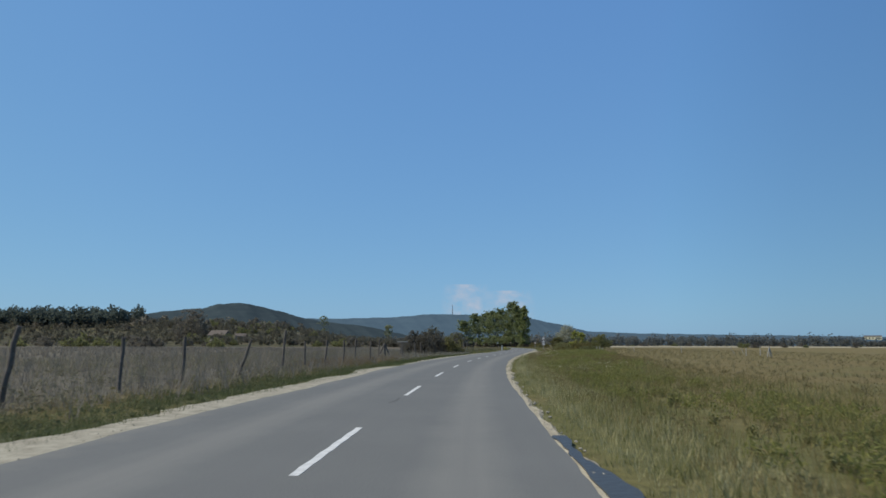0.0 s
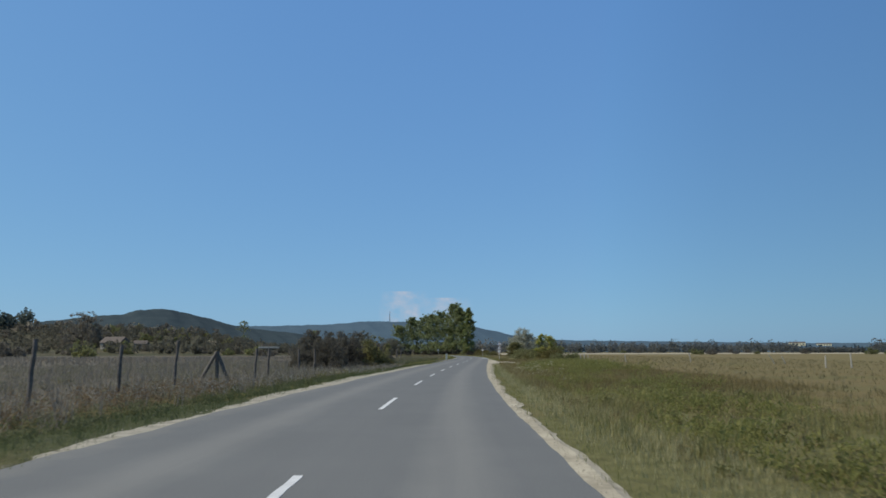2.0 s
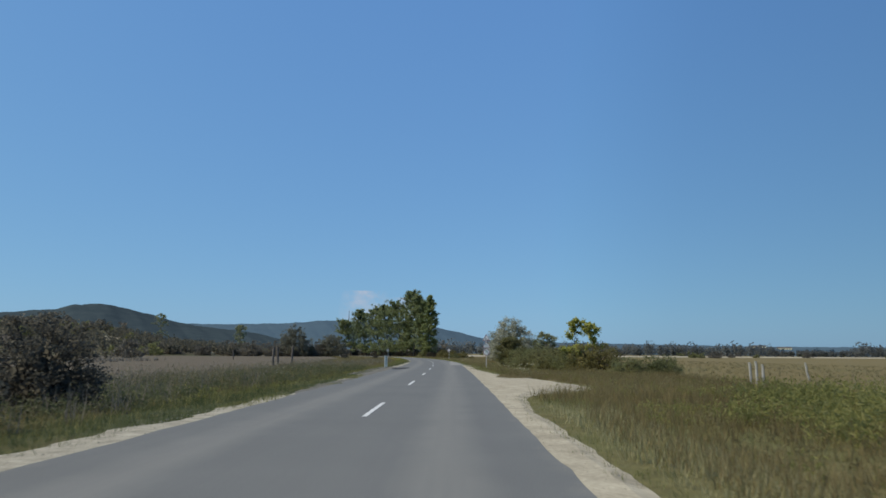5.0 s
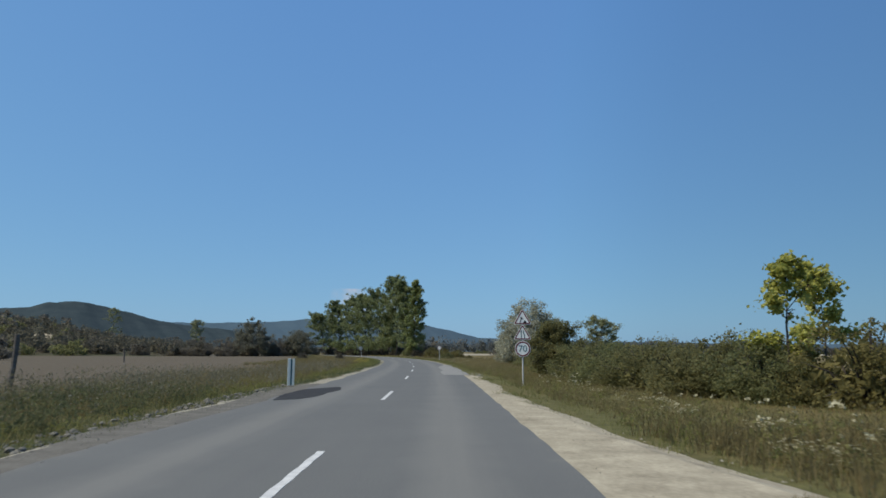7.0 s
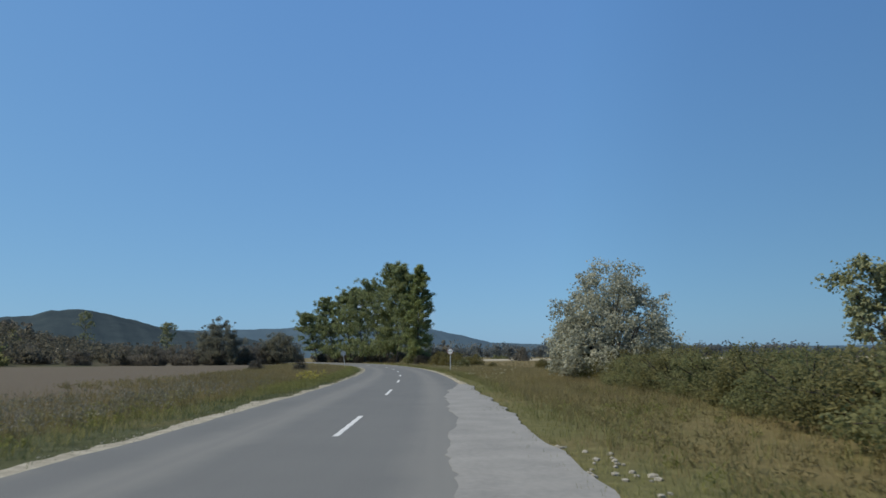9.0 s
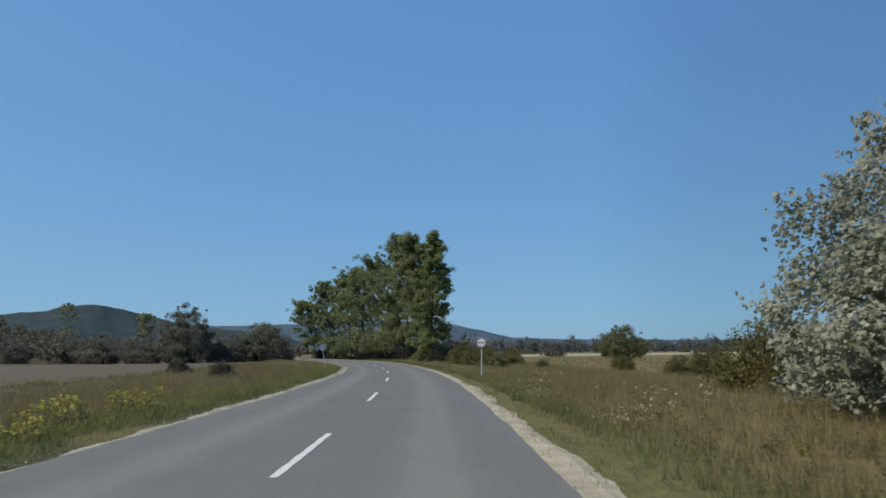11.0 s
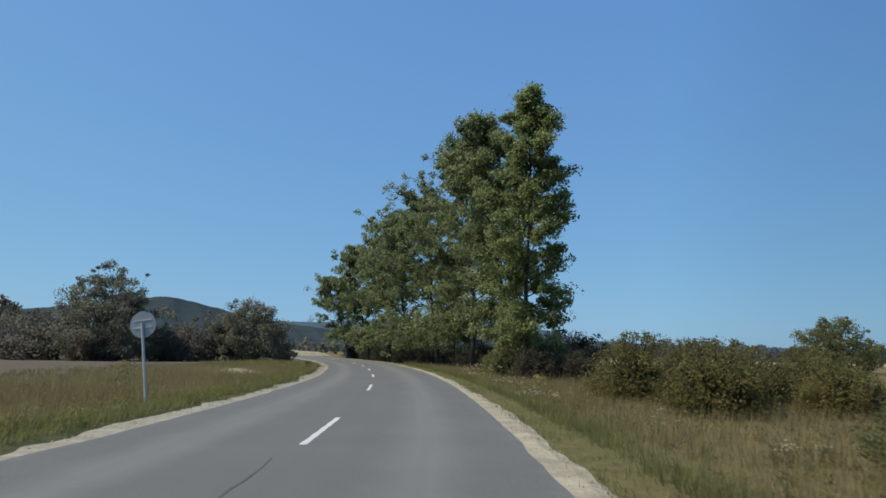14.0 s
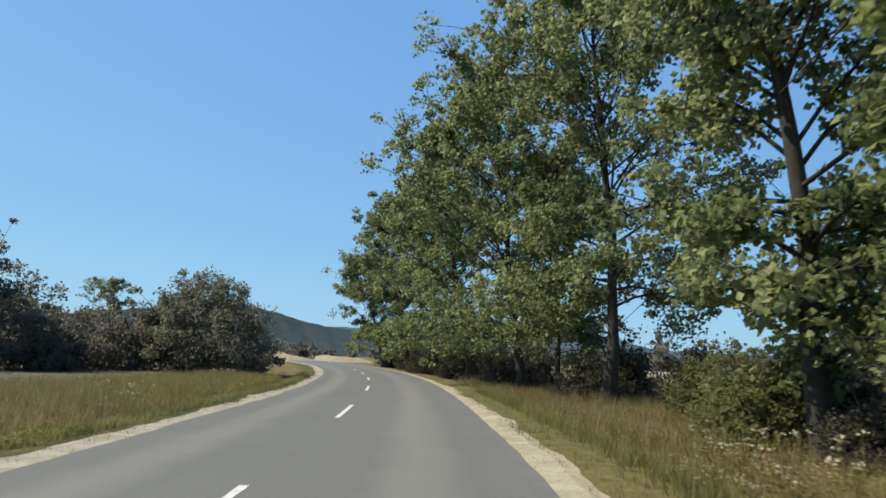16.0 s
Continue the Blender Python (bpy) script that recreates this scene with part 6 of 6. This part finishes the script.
def wildflower(seed, height, stems, blossom, label, name="wildflower", spread=0.45, head=0.05):
    """A clump of stalks with narrow leaves and flat flower heads, built at the origin."""
    r = np.random.default_rng(seed)
    e = thing(name, (0, 0, 0), label, "wildflower", "wild flowers on the verge")
    tubes, heads, lv = [], [], []
    for k in range(stems):
        a, q = r.uniform(0, 2 * np.pi), spread * math.sqrt(r.uniform(0, 1))
        foot = np.array([math.cos(a) * q, math.sin(a) * q, -0.05])
        h = height * r.uniform(0.6, 1.1)
        top = foot + (r.normal(0, 0.12) * h, r.normal(0, 0.12) * h, h)
        tubes.append(tube(np.stack([foot, (foot + top) / 2 + (*r.normal(0, 0.02, 2), 0), top]), [0.005, 0.004, 0.003], 3))
        for _ in range(5):
            lv.append(foot + (top - foot) * r.uniform(0.15, 0.85) + r.normal(0, 0.04, 3))
        for _ in range(r.integers(1, 4)):
            heads.append(top + r.normal(0, 1, 3) * (0.06, 0.06, 0.04))
    heads = np.repeat(np.array(heads), 5, 0) + r.normal(0, 1, (len(heads) * 5, 3)) * (head * 0.75, head * 0.75, head * 0.14)
    tagged(part("stalk", fast_mesh("stalk", *joined(tubes)), M_WEED, e), kind="stuff")
    tagged(part("leaf", fast_mesh("leaf", *leaves(r, np.array(lv), 0.09)), M_WEED, e), kind="stuff")
    tagged(part("blossom", fast_mesh("blossom", *leaves(r, heads, head, 0.0, 1.0)), blossom, e), kind="stuff")
    return e


WF = "clump of white umbel wild flowers in the grass"
protos = [wildflower(61, 0.7, 9, M_BLOSSOM, WF, spread=0.7, head=0.045), wildflower(62, 0.95, 7, M_BLOSSOM, WF, spread=0.8, head=0.048), wildflower(63, 0.55, 14, M_BLOSSOM, WF, spread=0.9, head=0.04)]
yproto = wildflower(64, 0.5, 18, M_BLOSSOM_Y, "clump of yellow wild flowers in the grass", head=0.045, spread=0.5)
# stretches of the verge: from and to off the middle, from and to along the road, how many
FLOWERS = [
    (4.8, 7.2, 233, 246, 5), (4.7, 7.2, 234, 254, 15), (4.9, 6.9, 278.5, 282, 12), (4.8, 6.0, 275, 283, 5),
    (4.7, 6.1, 258, 272, 13), (5.6, 9.0, 31, 43, 8), (4.6, 7.2, 77, 89, 20), (4.9, 7.4, 71, 96, 9), (4.8, 7.8, 67, 88, 5),
    (6.5, 7.7, 138, 140, 7), (5.8, 7.7, 140, 166, 8), (5.6, 7.5, 142, 160, 9), (5.0, 7.0, 204, 207.5, 9),
    (4.9, 6.8, 212, 217, 8), (-7.2, -5.0, 66, 101, 10), (-7.4, -5.8, 128, 135, 3), (-8.0, -5.9, 170, 185, 2), (-7.9, -5.9, 289, 292, 4),
]
flower_at = [(RNG.uniform(o0, o1), RNG.uniform(y0, y1)) for o0, o1, y0, y1, many in FLOWERS for _ in range(many)]
for k, (o, y) in enumerate(flower_at):
    x, yy = across(y, o)
    src = protos[k % 3]
    m = sized(float(x), float(yy), -0.17 + float(bank(y, o)), 0.6 + 0.45 * ((k * 37) % 10) / 10, k * 71.0)
    if k < 3:
        src.matrix_world = m
    else:
        copy_thing(src, m)
for k, (o, y) in enumerate([(-5.2, 203), (-5.9, 206), (-5.4, 209), (8.2, 273.5), (8.5, 275.5)]):
    x, yy = across(y, o)
    m = sized(float(x), float(yy), -0.17 + float(bank(y, o)), 1.2 if o < 0 else 0.75, k * 71.0)
    if k == 0:
        yproto.matrix_world = m
    else:
        copy_thing(yproto, m)

x, yy = across(261.5, -7.4)
stalk = wildflower(65, 1.25, 6, M_HERB_TAN, "tall withered mullein stalks beside the road sign", "mullein", 0.12, 0.07)
stalk.matrix_world = sized(float(x), float(yy), -0.17, 1.0, 0.0)

# leafy weeds that stand out of the grass

def weed(seed, height, spread, label):
    r = np.random.default_rng(seed)
    e = thing("weed", (0, 0, 0), label, "weed", "leafy weeds on the verge")
    tubes, lv = [], []
    for k in range(9):
        foot = np.array([*r.normal(0, spread * 0.4, 2), -0.05])
        top = foot + (*r.normal(0, spread, 2), height * r.uniform(0.5, 1.05))
        tubes.append(tube(np.stack([foot, (foot + top) / 2 + (*r.normal(0, 0.03, 2), 0), top]), [0.008, 0.006, 0.003], 4))
        for q in np.linspace(0.1, 1.0, 16):
            lv.append(foot + (top - foot) * q + r.normal(0, 0.06 * (1.3 - 0.8 * q), 3))
    tagged(part("stalk", fast_mesh("stalk", *joined(tubes)), M_WEED, e), kind="stuff")
    tagged(part("leaf", fast_mesh("leaf", *leaves(r, np.array(lv), 0.10)), M_WEED, e), kind="stuff")
    return e


WL = "low leafy green weed in the roadside grass"
weeds = [weed(71, 0.5, 0.16, WL), weed(72, 0.42, 0.2, WL), weed(73, 0.62, 0.15, WL)]
for k in range(300):
    if k >= 280:
        y, o = grng.uniform(203, 238), grng.uniform(4.0, 4.7)
    elif k < 130:
        y, o = grng.uniform(6, 60), grng.uniform(4.6, 11.0)
    else:
        y = grng.uniform(2, 320)
        o = grng.uniform(5.0, 11.5) + np.interp(y, sy, rw) * 0.5 if k % 2 else -grng.uniform(4.8, 11.0)
    x, yy = across(y, o)
    m = sized(float(x), float(yy), -0.17 + float(bank(y, o)), float(grng.uniform(0.4, 0.95)), k * 53.0)
    if k < 3:
        weeds[k].matrix_world = m
    else:
        copy_thing(weeds[k % 3], m)

# tar cracks along the centre seam
for k, (y0, y1, o) in enumerate([(15.7, 17.3, -0.08), (70.6, 73.4, -0.05), (238.4, 240.4, -0.16), (245.5, 248.8, -0.12)]):
    cy = np.arange(y0, y1, 0.12)
    cr = o + ragged(cy, 60 + k, 0.03, 0.03)
    wd = 0.008 + 0.010 * np.abs(ragged(cy, 80 + k, 0.5, 0.5))
    crack = ribbon("tar_crack", cy, cr - wd, cr + wd, 0.003, M_CRACK, cols=2, thick=0.01)
    tagged(crack, "dark crack along the middle of the asphalt", "crack", kind="structure")
